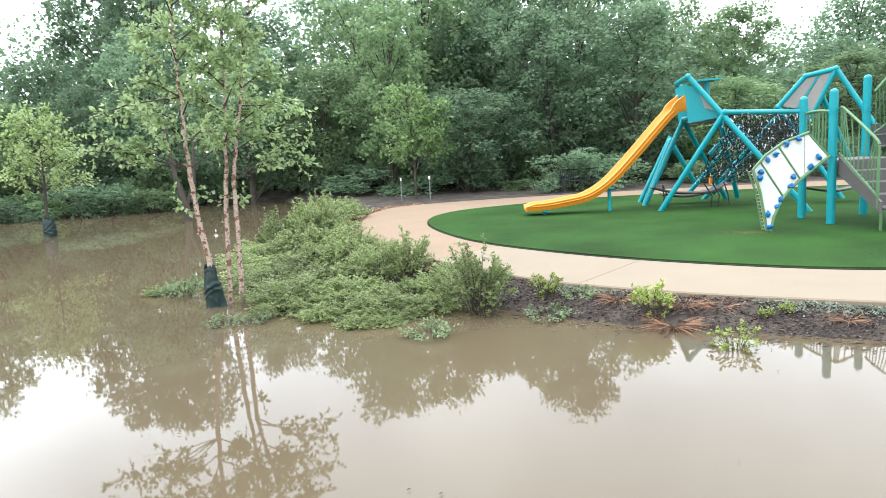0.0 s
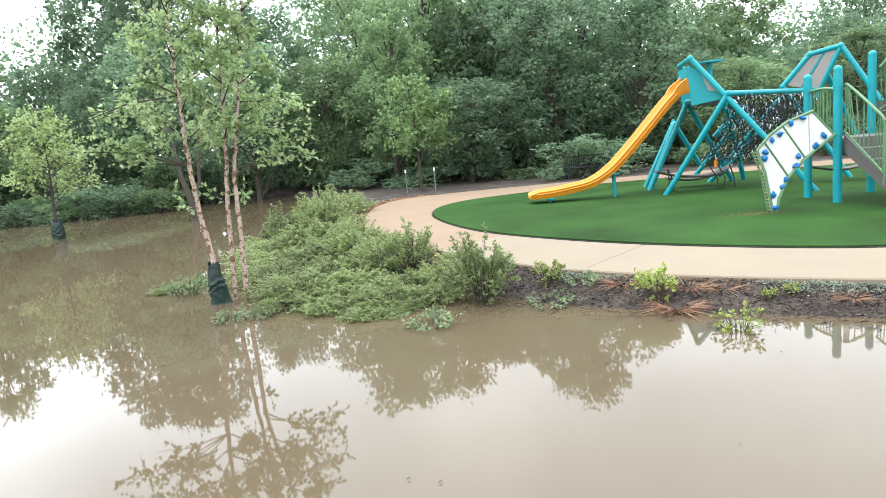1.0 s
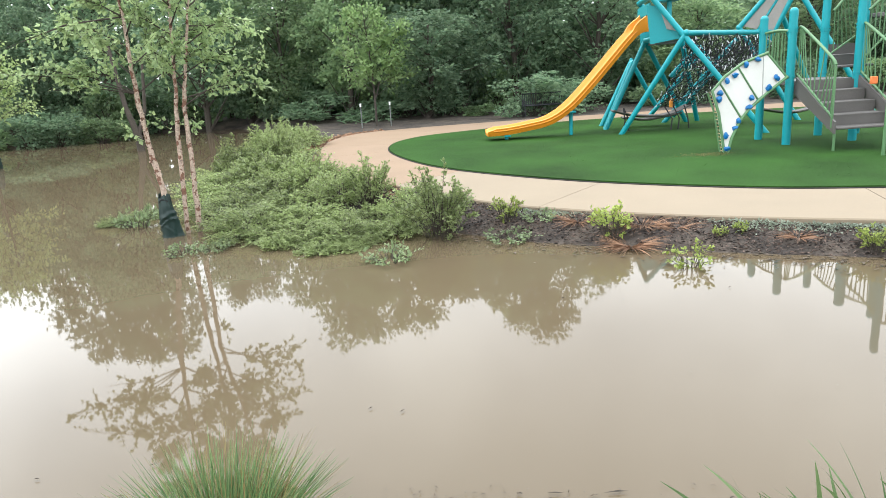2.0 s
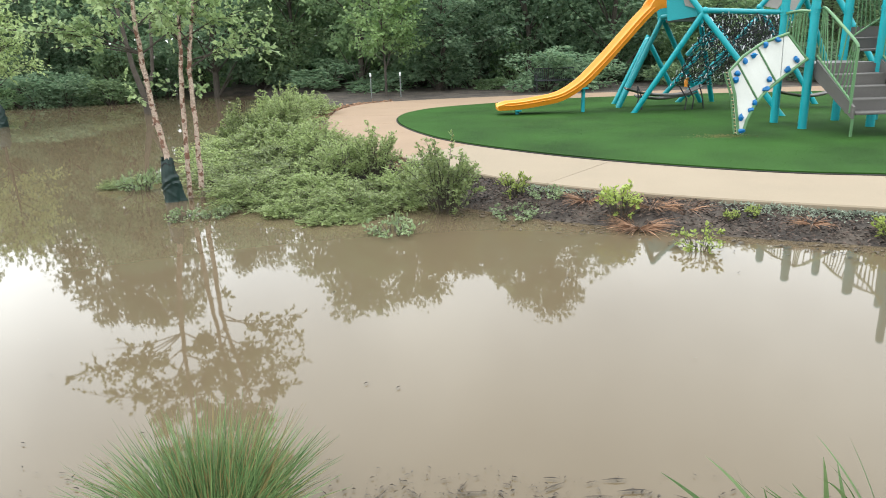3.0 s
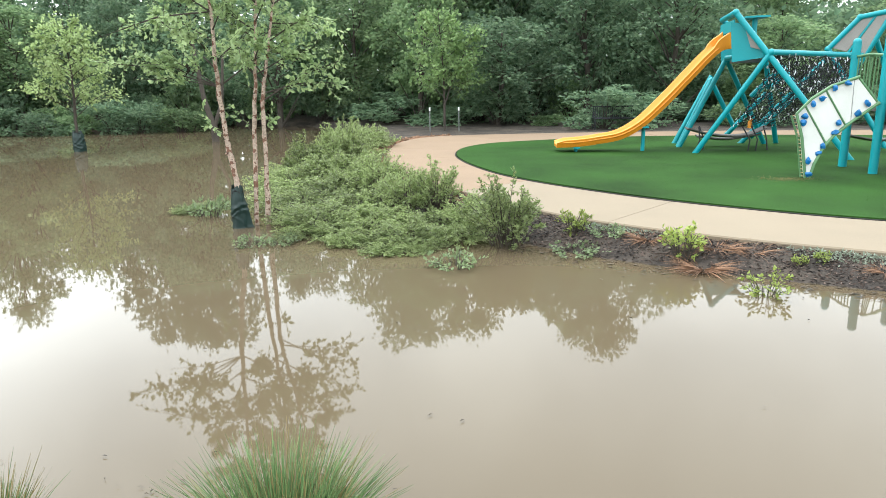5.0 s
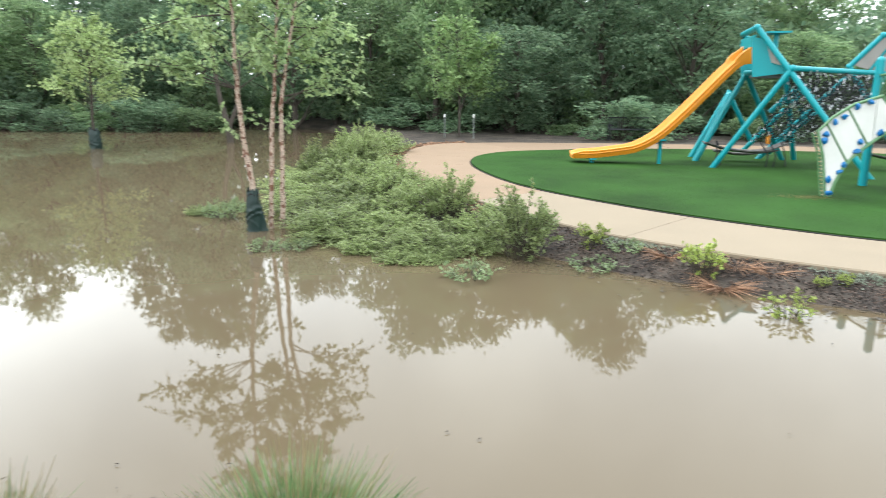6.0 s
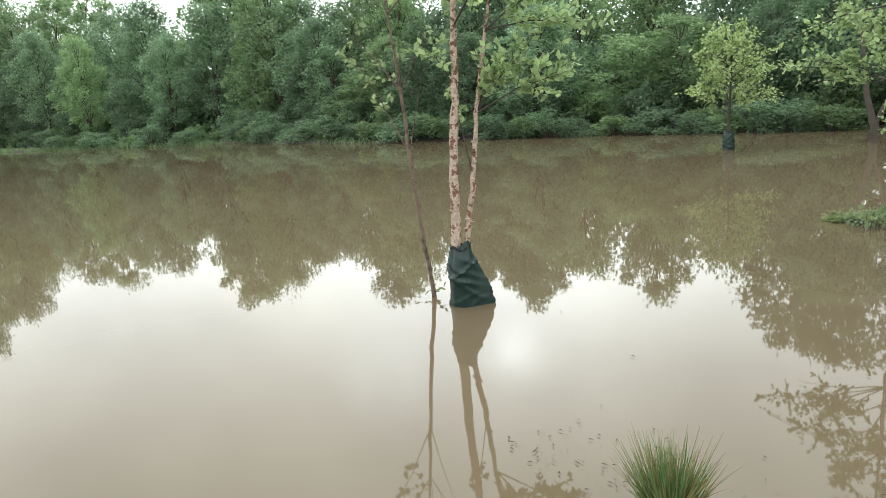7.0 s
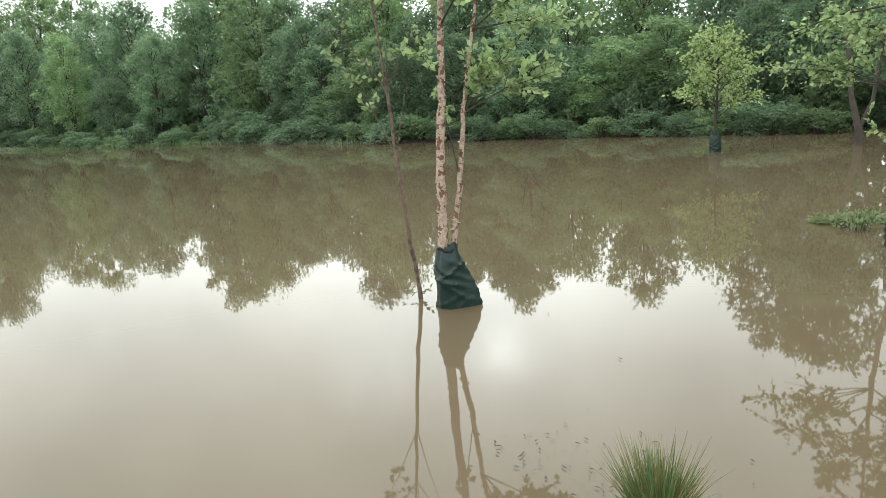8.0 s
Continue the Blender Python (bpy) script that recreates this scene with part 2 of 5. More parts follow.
def part(name, bm, material, parent=None, label="", smooth=True, kind=""):
    me = bpy.data.meshes.new(name)
    if parent:
        bmesh.ops.translate(bm, verts=bm.verts, vec=-place_of(parent))
    bm.normal_update()
    for f in bm.faces:
        f.smooth = smooth
    bm.to_mesh(me)
    bm.free()
    if smooth:
        me.set_sharp_from_angle(angle=radians(42))
    me.materials.append(material)
    ob = new(name, me)
    ob.parent = parent
    return tagged(ob, label, kind=kind)


def part_arrays(name, verts, faces, material, parent=None, label="", kind=""):
    """One mesh from computed arrays, built in world places."""
    me = bpy.data.meshes.new(name)
    verts = np.asarray(verts, float)
    if parent:
        verts = verts - np.array(place_of(parent))
    faces = np.asarray(faces, int)
    me.from_pydata(verts.tolist(), [], faces.tolist())
    me.materials.append(material)
    ob = new(name, me)
    ob.parent = parent
    return tagged(ob, label, kind=kind)


def tube(bm, pts, radii, seg=10, cap=True):
    """A round tube along points, with a radius for each."""
    pts = [Vector(p) for p in pts]
    if not isinstance(radii, (list, tuple)):
        radii = [radii] * len(pts)
    rings, side = [], None
    for i, p in enumerate(pts):
        d = (pts[min(i + 1, len(pts) - 1)] - pts[max(i - 1, 0)]).normalized()
        if side is None:
            side = d.orthogonal().normalized()
        side = (side - d * side.dot(d)).normalized()
        up = d.cross(side)
        rings.append([bm.verts.new(p + (side * math.cos(a) + up * math.sin(a)) * radii[i]) for a in (2 * math.pi * k / seg for k in range(seg))])
    for a, b in zip(rings, rings[1:]):
        for k in range(seg):
            bm.faces.new((a[k], a[(k + 1) % seg], b[(k + 1) % seg], b[k]))
    if cap:
        bm.faces.new(rings[0][::-1])
        bm.faces.new(rings[-1])
    return bm


def rod(pts, r, seg=10):
    return tube(bmesh.new(), pts, r, seg)


def block(center, size, turn=0.0, tilt=0.0, bevel=0.008):
    """A box with rounded edges; turn about z and tilt about its own x, in degrees."""
    bm = bmesh.new()
    bmesh.ops.create_cube(bm, size=1)
    bmesh.ops.scale(bm, vec=size, verts=bm.verts)
    if bevel:
        bmesh.ops.bevel(bm, geom=bm.edges[:], offset=bevel, segments=1, affect="EDGES")
    bmesh.ops.transform(bm, matrix=pose(*center, tilt, 0, turn), verts=bm.verts)
    return bm


def slab_from(poly, thick, bevel=0.0):
    """A plate from a planar outline, thickened both ways along its normal."""
    bm = bmesh.new()
    pts = [Vector(p) for p in poly]
    nrm = Vector((0, 0, 0))
    for i in range(len(pts)):
        nrm += (pts[i] - pts[0]).cross(pts[(i + 1) % len(pts)] - pts[0])
    nrm.normalize()
    a = [bm.verts.new(p + nrm * thick / 2) for p in pts]
    b = [bm.verts.new(p - nrm * thick / 2) for p in pts]
    bm.faces.new(a)
    bm.faces.new(b[::-1])
    for i in range(len(pts)):
        j = (i + 1) % len(pts)
        bm.faces.new((a[i], b[i], b[j], a[j]))
    if bevel:
        bmesh.ops.bevel(bm, geom=bm.edges[:], offset=bevel, segments=1, affect="EDGES")
    return bm


def spline(pts, steps=8):
    """Catmull-Rom through the points."""
    pts = [np.array(p, float) for p in pts]
    ext = [2 * pts[0] - pts[1], *pts, 2 * pts[-1] - pts[-2]]
    out = []
    for i in range(1, len(ext) - 2):
        p0, p1, p2, p3 = ext[i - 1:i + 3]
        for s in range(steps):
            u = s / steps
            out.append(0.5 * (2 * p1 + (p2 - p0) * u + (2 * p0 - 5 * p1 + 4 * p2 - p3) * u ** 2 + (3 * p1 - p0 - 3 * p2 + p3) * u ** 3))
    out.append(pts[-1])
    return np.array(out)


def leaf_arrays(rng, centres, ways, length, width, vary=0.35, flat=0.0):
    """Diamond leaves, folded a little along the rib: places, growing ways, sizes, and how far they turn their faces up."""
    c, d = np.asarray(centres, float), np.asarray(ways, float)
    k = len(c)
    d = d / (np.linalg.norm(d, axis=1, keepdims=True) + 1e-9)
    r = rng.normal(size=(k, 3)) * (1 - flat) + np.array([0, 0, 2.0 * flat])
    s = np.cross(d, r)
    s /= np.linalg.norm(s, axis=1, keepdims=True) + 1e-9
    nrm = np.cross(d, s)
    z = (1 + vary * rng.uniform(-1, 1, (k, 1)))
    le, wi = length * z, width * z
    v = np.stack([c, c + d * le * 0.45 + s * wi / 2 + nrm * wi * 0.15, c + d * le, c + d * le * 0.45 - s * wi / 2 + nrm * wi * 0.15], 1).reshape(-1, 3)
    f = np.arange(4 * k).reshape(-1, 4)
    return v, f


def blade_arrays(rng, roots, ways, lengths, width, droop, seg=4):
    """Grass blades: tapering strips that bend outward under their weight."""
    roots, ways = np.asarray(roots, float), np.asarray(ways, float)
    k = len(roots)
    ways = ways / np.linalg.norm(ways, axis=1, keepdims=True)
    lengths = np.asarray(lengths, float).reshape(-1, 1)
    side = np.cross(ways, rng.normal(size=(k, 3)))
    side /= np.linalg.norm(side, axis=1, keepdims=True)
    droop = np.asarray(droop, float).reshape(-1, 1) * np.ones((k, 1))
    rows = []
    for i in range(seg + 1):
        u = i / seg
        p = roots + ways * lengths * u
        p[:, 2:3] -= droop * lengths * u * u
        flat = ways.copy()
        flat[:, 2] = 0
        p += flat * droop * lengths * u * u * 0.8
        w = width * (1 - u) ** 0.7 / 2 + 0.0004
        rows += [p + side * w, p - side * w]
    v = np.stack(rows, 1)
    n = v.shape[1]
    base = np.arange(k)[:, None] * n
    f = np.concatenate([base + np.array([2 * i, 2 * i + 1, 2 * i + 3, 2 * i + 2]) for i in range(seg)])
    return v.reshape(-1, 3), f


def join_arrays(*sets):
    vs, fs, n = [], [], 0
    for v, f in sets:
        vs.append(v)
        fs.append(f + n)
        n += len(v)
    return np.concatenate(vs), np.concatenate(fs)


# ---- ground, water, path, turf ----
SHORE = [(60, -16), (30, -6), (12, 1.6), (7, 3.4), (4.0, 4.72), (3.4, 4.96), (2.8, 5.22), (2.2, 5.5), (1.54, 5.86), (1.05, 6.18), (0.6, 6.6), (0.0, 7.2), (-0.7, 7.9),
         (-1.4, 8.8), (-2.0, 10.2), (-2.35, 12), (-2.5, 14), (-2.5, 16.5), (-2.9, 18.8), (-3.8, 21.5), (-5.5, 24), (-7.8, 25), (-10.2, 24.6), (-14.2, 22.6), (-17.4, 21),
         (-21.7, 18.3), (-26, 17), (-32, 16.2), (-42, 15.6), (-48, 12.6), (-60, 8), (-95, 0)]
NEAR = [(-95, -90), (-30, -40), (-5, -9), (-1.7, -1.2), (-1.65, 0.6), (-1.7, 1.6), (-1.6, 2.0), (-0.8, 2.16), (0.1, 2.12), (1.1, 2.12), (2.2, 1.85), (4.5, 0.6), (10, -3), (30, -18), (60, -34)]


def shore_distance(x, y):
    """Metres from the water's edge: above 0 on land."""
    poly = np.array(SHORE + NEAR, float)
    a, b = poly, np.roll(poly, -1, 0)
    best = np.full(x.shape, 1e9)
    inside = np.zeros(x.shape, bool)
    for (ax, ay), (bx, by) in zip(a, b):
        dx, dy = bx - ax, by - ay
        u = np.clip(((x - ax) * dx + (y - ay) * dy) / (dx * dx + dy * dy), 0, 1)
        best = np.minimum(best, np.hypot(x - ax - u * dx, y - ay - u * dy))
        cross = (ay > y) != (by > y)
        with np.errstate(divide="ignore", invalid="ignore"):
            inside ^= cross & (x < (bx - ax) * (y - ay) / (by - ay + 1e-12) + ax)
    return np.where(inside, -best, best)


def ground_height(x, y):
    d = shore_distance(x, y)
    lumps = 0.008 * np.sin(7.1 * x + 3 * np.sin(2.3 * y)) * np.sin(6.3 * y + 2 * np.sin(3.1 * x)) + 0.01 * np.sin(23 * x + 11 * y) * np.sin(19 * y - 7 * x)
    rise = np.where(d > 0, 0.152 * (1 - np.exp(-d / 0.25)), -0.9 * (1 - np.exp(d / 2.5)))
    wood = np.clip(y - 19.0, 0, 40) * 0.012 * (d > 0)
    return rise + wood + lumps * np.clip(np.abs(d) * 4, 0, 1) * (np.abs(d) < 1.2)


def make_ground():
    def axis(lo, hi, step, far):
        mid = np.arange(lo, hi, step)
        g = np.cumsum(step * 1.28 ** np.arange(1, 34))
        g = g[g < far]
        return np.concatenate([(lo - g)[::-1], mid, hi - step + g])
    xs, ys = axis(-5, 8, 0.09, 700), axis(0.5, 20, 0.1, 700)
    x, y = np.meshgrid(xs, ys)
    v = np.stack([x, y, ground_height(x, y)], -1).reshape(-1, 3)
    n = len(xs)
    i, j = np.meshgrid(np.arange(n - 1), np.arange(len(ys) - 1))
    q = (j * n + i).ravel()
    ob = part_arrays("ground", v, np.stack([q, q + 1, q + n + 1, q + n], 1), SOIL)
    tagged(ob, "dark wet mulch and soil bank sloping under flood water", "ground", kind="structure")
    ob.data.polygons.foreach_set("use_smooth", [True] * len(ob.data.polygons))
    bm = bmesh.new()
    for p in ((-700, -700, 0), (700, -700, 0), (700, 700, 0), (-700, 700, 0)):
        bm.verts.new(p)
    bm.faces.new(bm.verts[:])
    tagged(part("water", bm, WATER), "still brown muddy flood water mirroring trees and sky", "water", kind="structure")


make_ground()

OUTER = spline([(16, -0.4), (11, 2.0), (7, 3.9), (4.26, 5.11), (3.03, 5.67), (2.27, 6.08), (1.57, 6.56), (0.93, 7.15), (0.02, 8.5), (-0.62, 9.75), (-1.25, 11.26), (-1.5, 12.6), (-1.6, 14.2),
                (-1.5, 15.7), (-0.9, 16.9), (0.5, 17.4), (2, 17.6), (4.1, 17.75), (7, 17.75), (10.3, 17.5), (16, 17.0)], 8)
INNER = spline([(16.5, 1.0), (11.5, 3.3), (7.5, 5.25), (5.0, 6.33), (3.8, 6.77), (2.82, 7.38), (1.91, 8.15), (1.08, 9.1), (0.55, 9.9), (0.2, 10.7), (-0.1, 11.7), (-0.26, 12.7), (-0.2, 13.7),
                (0.1, 14.45), (0.6, 15.0), (1.6, 15.5), (2.7, 15.95), (4.3, 16.2), (7, 16.15), (9.6, 15.75), (15.5, 15.2)], 8)
PAVE_Z = 0.18


def make_pavement():
    root = thing("pavement", (0, 0, 0), "curving beige concrete footpath with tooled joints", "footpath", kind="structure")
    # joints as (station on the outer edge, station on the inner edge)
    cuts = [(0, 0), (8, 8), (25, 27), (51, 45), (65, 60), (76, 76), (86, 86), (96, 96), (106, 106), (116, 116), (126, 126), (136, 136), (146, 146), (153, 153), (160, 160)]

    def station(line, k):
        i = min(len(line) - 2, int(k))
        return line[i] + (line[i + 1] - line[i]) * (k - i)
    for n_cut, ((oa, ia), (ob, ib)) in enumerate(zip(cuts, cuts[1:])):
        bm = bmesh.new()
        rows = []
        steps = 2 * max(ob - oa, ib - ia)
        for i in range(steps + 1):
            u = 0.0014 + 0.9972 * i / steps if steps > 30 else 0.002 + 0.996 * i / steps
            o, n_ = station(OUTER, oa + (ob - oa) * u), station(INNER, ia + (ib - ia) * u)
            w = (n_ - o) / np.linalg.norm(n_ - o) * 0.012
            rows.append([bm.verts.new((*p, z)) for p, z in ((o, PAVE_Z - 0.1), (o, PAVE_Z - 0.012), (o + w, PAVE_Z), (n_ - w, PAVE_Z), (n_, PAVE_Z - 0.012), (n_, PAVE_Z - 0.1))])
        for r, s in zip(rows, rows[1:]):
            for k in range(5):
                bm.faces.new((r[k], s[k], s[k + 1], r[k + 1]))
        for r in (rows[0], rows[-1]):
            bm.faces.new(r)
        bmesh.ops.recalc_face_normals(bm, faces=bm.faces[:])
        part("slab", bm, CONCRETE if ob <= 65 else CONCRETE_WARM, root, smooth=False)


make_pavement()


def make_turf():
    """A mat of artificial grass inside the path, with a dark edging strip."""
    far = [(30, 14.5), (30, -4)]
    edge = np.concatenate([INNER + 0.0, np.array(far)])
    inner = INNER.copy()
    mid = np.array([5.0, 11.5])
    for i in range(len(inner)):
        d = mid - inner[i]
        inner[i] += d / np.linalg.norm(d) * 0.02
    top = PAVE_Z + 0.022
    bm = bmesh.new()
    ring = [bm.verts.new((*p, top)) for p in inner]
    low = [bm.verts.new((*p, top - 0.1)) for p in inner]
    a, b = [bm.verts.new((*p, top)) for p in far]
    bm.faces.new(ring + [a, b])
    for i in range(len(ring) - 1):
        bm.faces.new((ring[i], low[i], low[i + 1], ring[i + 1]))
    bmesh.ops.triangulate(bm, faces=[f for f in bm.faces if len(f.verts) > 4])
    root = part("turf", bm, TURF, smooth=False)
    tagged(root, "bright green artificial turf inside the footpath", "turf", kind="structure")
    rng = np.random.default_rng(5)
    # short fibres, denser towards the near edge
    n = 30000
    x, y = rng.uniform(-0.3, 8.5, n), 5.2 + rng.uniform(0, 1, n) ** 1.5 * 11
    poly = edge
    inside = np.zeros(n, bool)
    for (ax, ay), (bx, by) in zip(poly, np.roll(poly, -1, 0)):
        cross = (ay > y) != (by > y)
        inside ^= cross & (x < (bx - ax) * (y - ay) / (by - ay + 1e-12) + ax)
    x, y = x[inside], y[inside]
    k = len(x)
    ways = np.stack([rng.normal(0, 0.3, k), rng.normal(0, 0.3, k), np.ones(k)], 1)
    v, f = blade_arrays(rng, np.stack([x, y, np.full(k, top - 0.002)], 1), ways, rng.uniform(0.005, 0.01, k), 0.007, 0.2, 1)
    part_arrays("turf_fibre", v, f, TURF_BLADE, root, "short green synthetic grass fibres", kind="stuff")
    k = 900
    x, y = 4.1 + rng.normal(0, 0.2, k), 9.32 + rng.normal(0, 0.1, k)
    v, f = blade_arrays(rng, np.stack([x, y, np.full(k, top - 0.002)], 1), np.stack([rng.normal(0, 0.6, k), rng.normal(0, 0.6, k), np.ones(k)], 1), rng.uniform(0.008, 0.016, k), 0.009, 0.3, 1)
    part_arrays("worn_fibre", v, f, BLADE_DRY, root, "worn straw-coloured fibres at the climbing wall's foot", kind="stuff")
    bm = tube(bmesh.new(), [(*p, PAVE_Z + 0.003) for p in INNER], 0.009, 6)
    part("edging", bm, TURF_EDGE, root, "dark edging strip along the turf")


make_turf()


# ---- woodland ----
def crown_points(rng, blobs, per, shell=0.55):
    """Leaf places and ways in clumps: (centre, radius) each."""
    cs, ws = [], []
    for c, r in blobs:
        u = rng.normal(size=(per, 3))
        u /= np.linalg.norm(u, axis=1, keepdims=True)
        rad = r * (shell + (1 - shell) * rng.uniform(0, 1, (per, 1)) ** 0.6) * (0.8 + 0.35 * rng.uniform(0, 1, (per, 1)))
        u2 = u * rad * np.array([1, 1, 0.75])
        cs.append(np.array(c) + u2)
        w = u + rng.normal(0, 0.7, (per, 3))
        w[:, 2] -= 0.25
        ws.append(w)
    return np.concatenate(cs), np.concatenate(ws)


def wood_tree(seed, height, spread, low, leaves, size, mat, name="tree"):
    """A woodland tree at the origin: leaning trunk with limbs, and a crown of leaf clumps with gaps."""
    rng = np.random.default_rng(seed)
    root = thing(name, (0, 0, 0))
    bm = bmesh.new()
    lean = rng.normal(0, 0.25, 2)
    stem = [(lean[0] * (i / 6) ** 1.5 + rng.normal(0, 0.05), lean[1] * (i / 6) ** 1.5 + rng.normal(0, 0.05), height * 0.9 * i / 6) for i in range(7)]
    r0 = height * 0.016
    tube(bm, stem, [r0 * (1 - 0.85 * i / 6) for i in range(7)], 8)
    blobs = []
    count = 58
    for k in range(count):
        u = (k + rng.uniform(0, 1)) / count
        z = low + (height - low) * u ** 0.9
        wide = spread * min(1.0, 0.6 + 1.1 * u) * math.sqrt(max(0.06, 1 - (max(0.0, u - 0.45) / 0.58) ** 2))
        a = k * 2.4 + rng.uniform(-0.5, 0.5)
        rr = wide * rng.uniform(0.3, 1.05)
        i = min(6, int(z / height / 0.9 * 6))
        base = Vector(stem[max(0, i - 1)])
        tip = Vector((stem[i][0] + math.cos(a) * rr, stem[i][1] + math.sin(a) * rr, z))
        if k % 2 == 0:
            tube(bm, [base, base.lerp(tip, 0.5) + Vector((0, 0, 0.1)), tip], [r0 * 0.35 * (1 - 0.6 * u), r0 * 0.2, r0 * 0.06], 5, cap=False)
        blobs.append((tuple(tip), spread * rng.uniform(0.13, 0.34)))
    part("trunk", bm, BARK, root)
    c, w = crown_points(rng, blobs, leaves // count, 0.3)
    c = c + rng.normal(0, 0.09, c.shape)
    v, f = leaf_arrays(rng, c, w, size, size * 0.72, 0.5)
    part_arrays("crown", v, f, mat, root)
    return root


def bush(seed, height, spread, leaves, size, mat, name="bush"):
    """An understorey bush at the origin: several stems and leaf clumps to the ground."""
    rng = np.random.default_rng(seed)
    root = thing(name, (0, 0, 0))
    bm = bmesh.new()
    blobs = []
    for k in range(14):
        a, u = k * 2.4, rng.uniform(0.15, 1)
        rr = spread * rng.uniform(0.2, 0.9) * (1 - 0.4 * u)
        tip = Vector((math.cos(a) * rr, math.sin(a) * rr, height * u * 0.85))
        tube(bm, [(0.03 * math.cos(a), 0.03 * math.sin(a), -0.1), tip * 0.5 + Vector((0, 0, 0.1)), tip], [0.025, 0.015, 0.006], 5, cap=False)
        blobs.append((tuple(tip), spread * rng.uniform(0.22, 0.45)))
    part("stem", bm, BARK, root)
    c, w = crown_points(rng, blobs, leaves // 14)
    keep = c[:, 2] > 0.0
    v, f = leaf_arrays(rng, c[keep], w[keep], size, size * 0.75)
    part_arrays("foliage", v, f, mat, root)
    return root


def ground_at(x, y):
    return float(ground_height(np.array([float(x)]), np.array([float(y)]))[0])


def plant(protos, places, label, category, group=""):
    """Copies of the prototypes at (x, y, turn, scale); the prototypes take the first places."""
    for p in protos:
        tagged(p, label, category, group)
    poses = [pose(x, y, max(ground_at(x, y), -0.01) - 0.03, 0, 0, turn) @ Matrix.Diagonal((s, s, sz, 1)) for x, y, turn, s, sz in places]
    for i, m in enumerate(poses[len(protos):]):
        copy_thing(protos[i % len(protos)], m)
    for p, m in zip(protos, poses):
        p.matrix_basis = m


WOOD_LINE = spline([(-112, -12), (-96, -3), (-76, 6), (-60, 10), (-48, 14), (-42, 17), (-32, 18), (-26, 18.6), (-21.7, 19.8), (-17.4, 21.4), (-14.2, 22), (-10.2, 23), (-7, 23), (-4.6, 22.3), (-2.5, 21.5), (0, 20.6),
                    (3, 20.4), (6, 20.6), (10, 20.6), (14, 20.5), (20, 19.5), (28, 16)], 10)
_steps = np.concatenate([[0], np.cumsum(np.linalg.norm(np.diff(WOOD_LINE, axis=0), axis=1))])


def along_wood(s, back):
    """A place s metres along the wood's front, and so far behind it."""
    x, y = np.interp(s, _steps, WOOD_LINE[:, 0]), np.interp(s, _steps, WOOD_LINE[:, 1])
    x2, y2 = np.interp(s + 0.5, _steps, WOOD_LINE[:, 0]), np.interp(s + 0.5, _steps, WOOD_LINE[:, 1])
    d = np.array([x2 - x, y2 - y])
    d /= np.linalg.norm(d) + 1e-9
    return x - d[1] * back, y + d[0] * back


# the wood's height against the sky: compass bearing from the near bank, and rise in degrees
RISE = [(-110, 14), (-88, 14.6), (-85, 13.2), (-82, 12.2), (-79, 10.6), (-74, 11), (-70, 10.3), (-68, 13.2), (-65, 15.9), (-62, 13.5), (-58, 10.7), (-55.7, 13.7), (-50, 14.4), (-45.8, 15.3), (-43, 16.8),
        (-36.7, 15.0), (-31, 15.0), (-27, 18.2), (-22, 20.0), (-18, 19.4), (-15.5, 17.2), (-14, 15.2), (-12.5, 18.2), (-5.4, 19.2), (0, 19.4), (6.6, 19.4), (12.4, 19.6), (14.5, 20.2), (16.5, 18.8), (18.5, 15.0), (24, 13.5), (60, 14)]


def skyline(x, y):
    """How high the treetops stand here."""
    rise = np.interp(math.degrees(math.atan2(x, y)), [a for a, _ in RISE], [b for _, b in RISE])
    return (math.hypot(x, y) * math.tan(radians(rise)) - 1.6) * 0.99


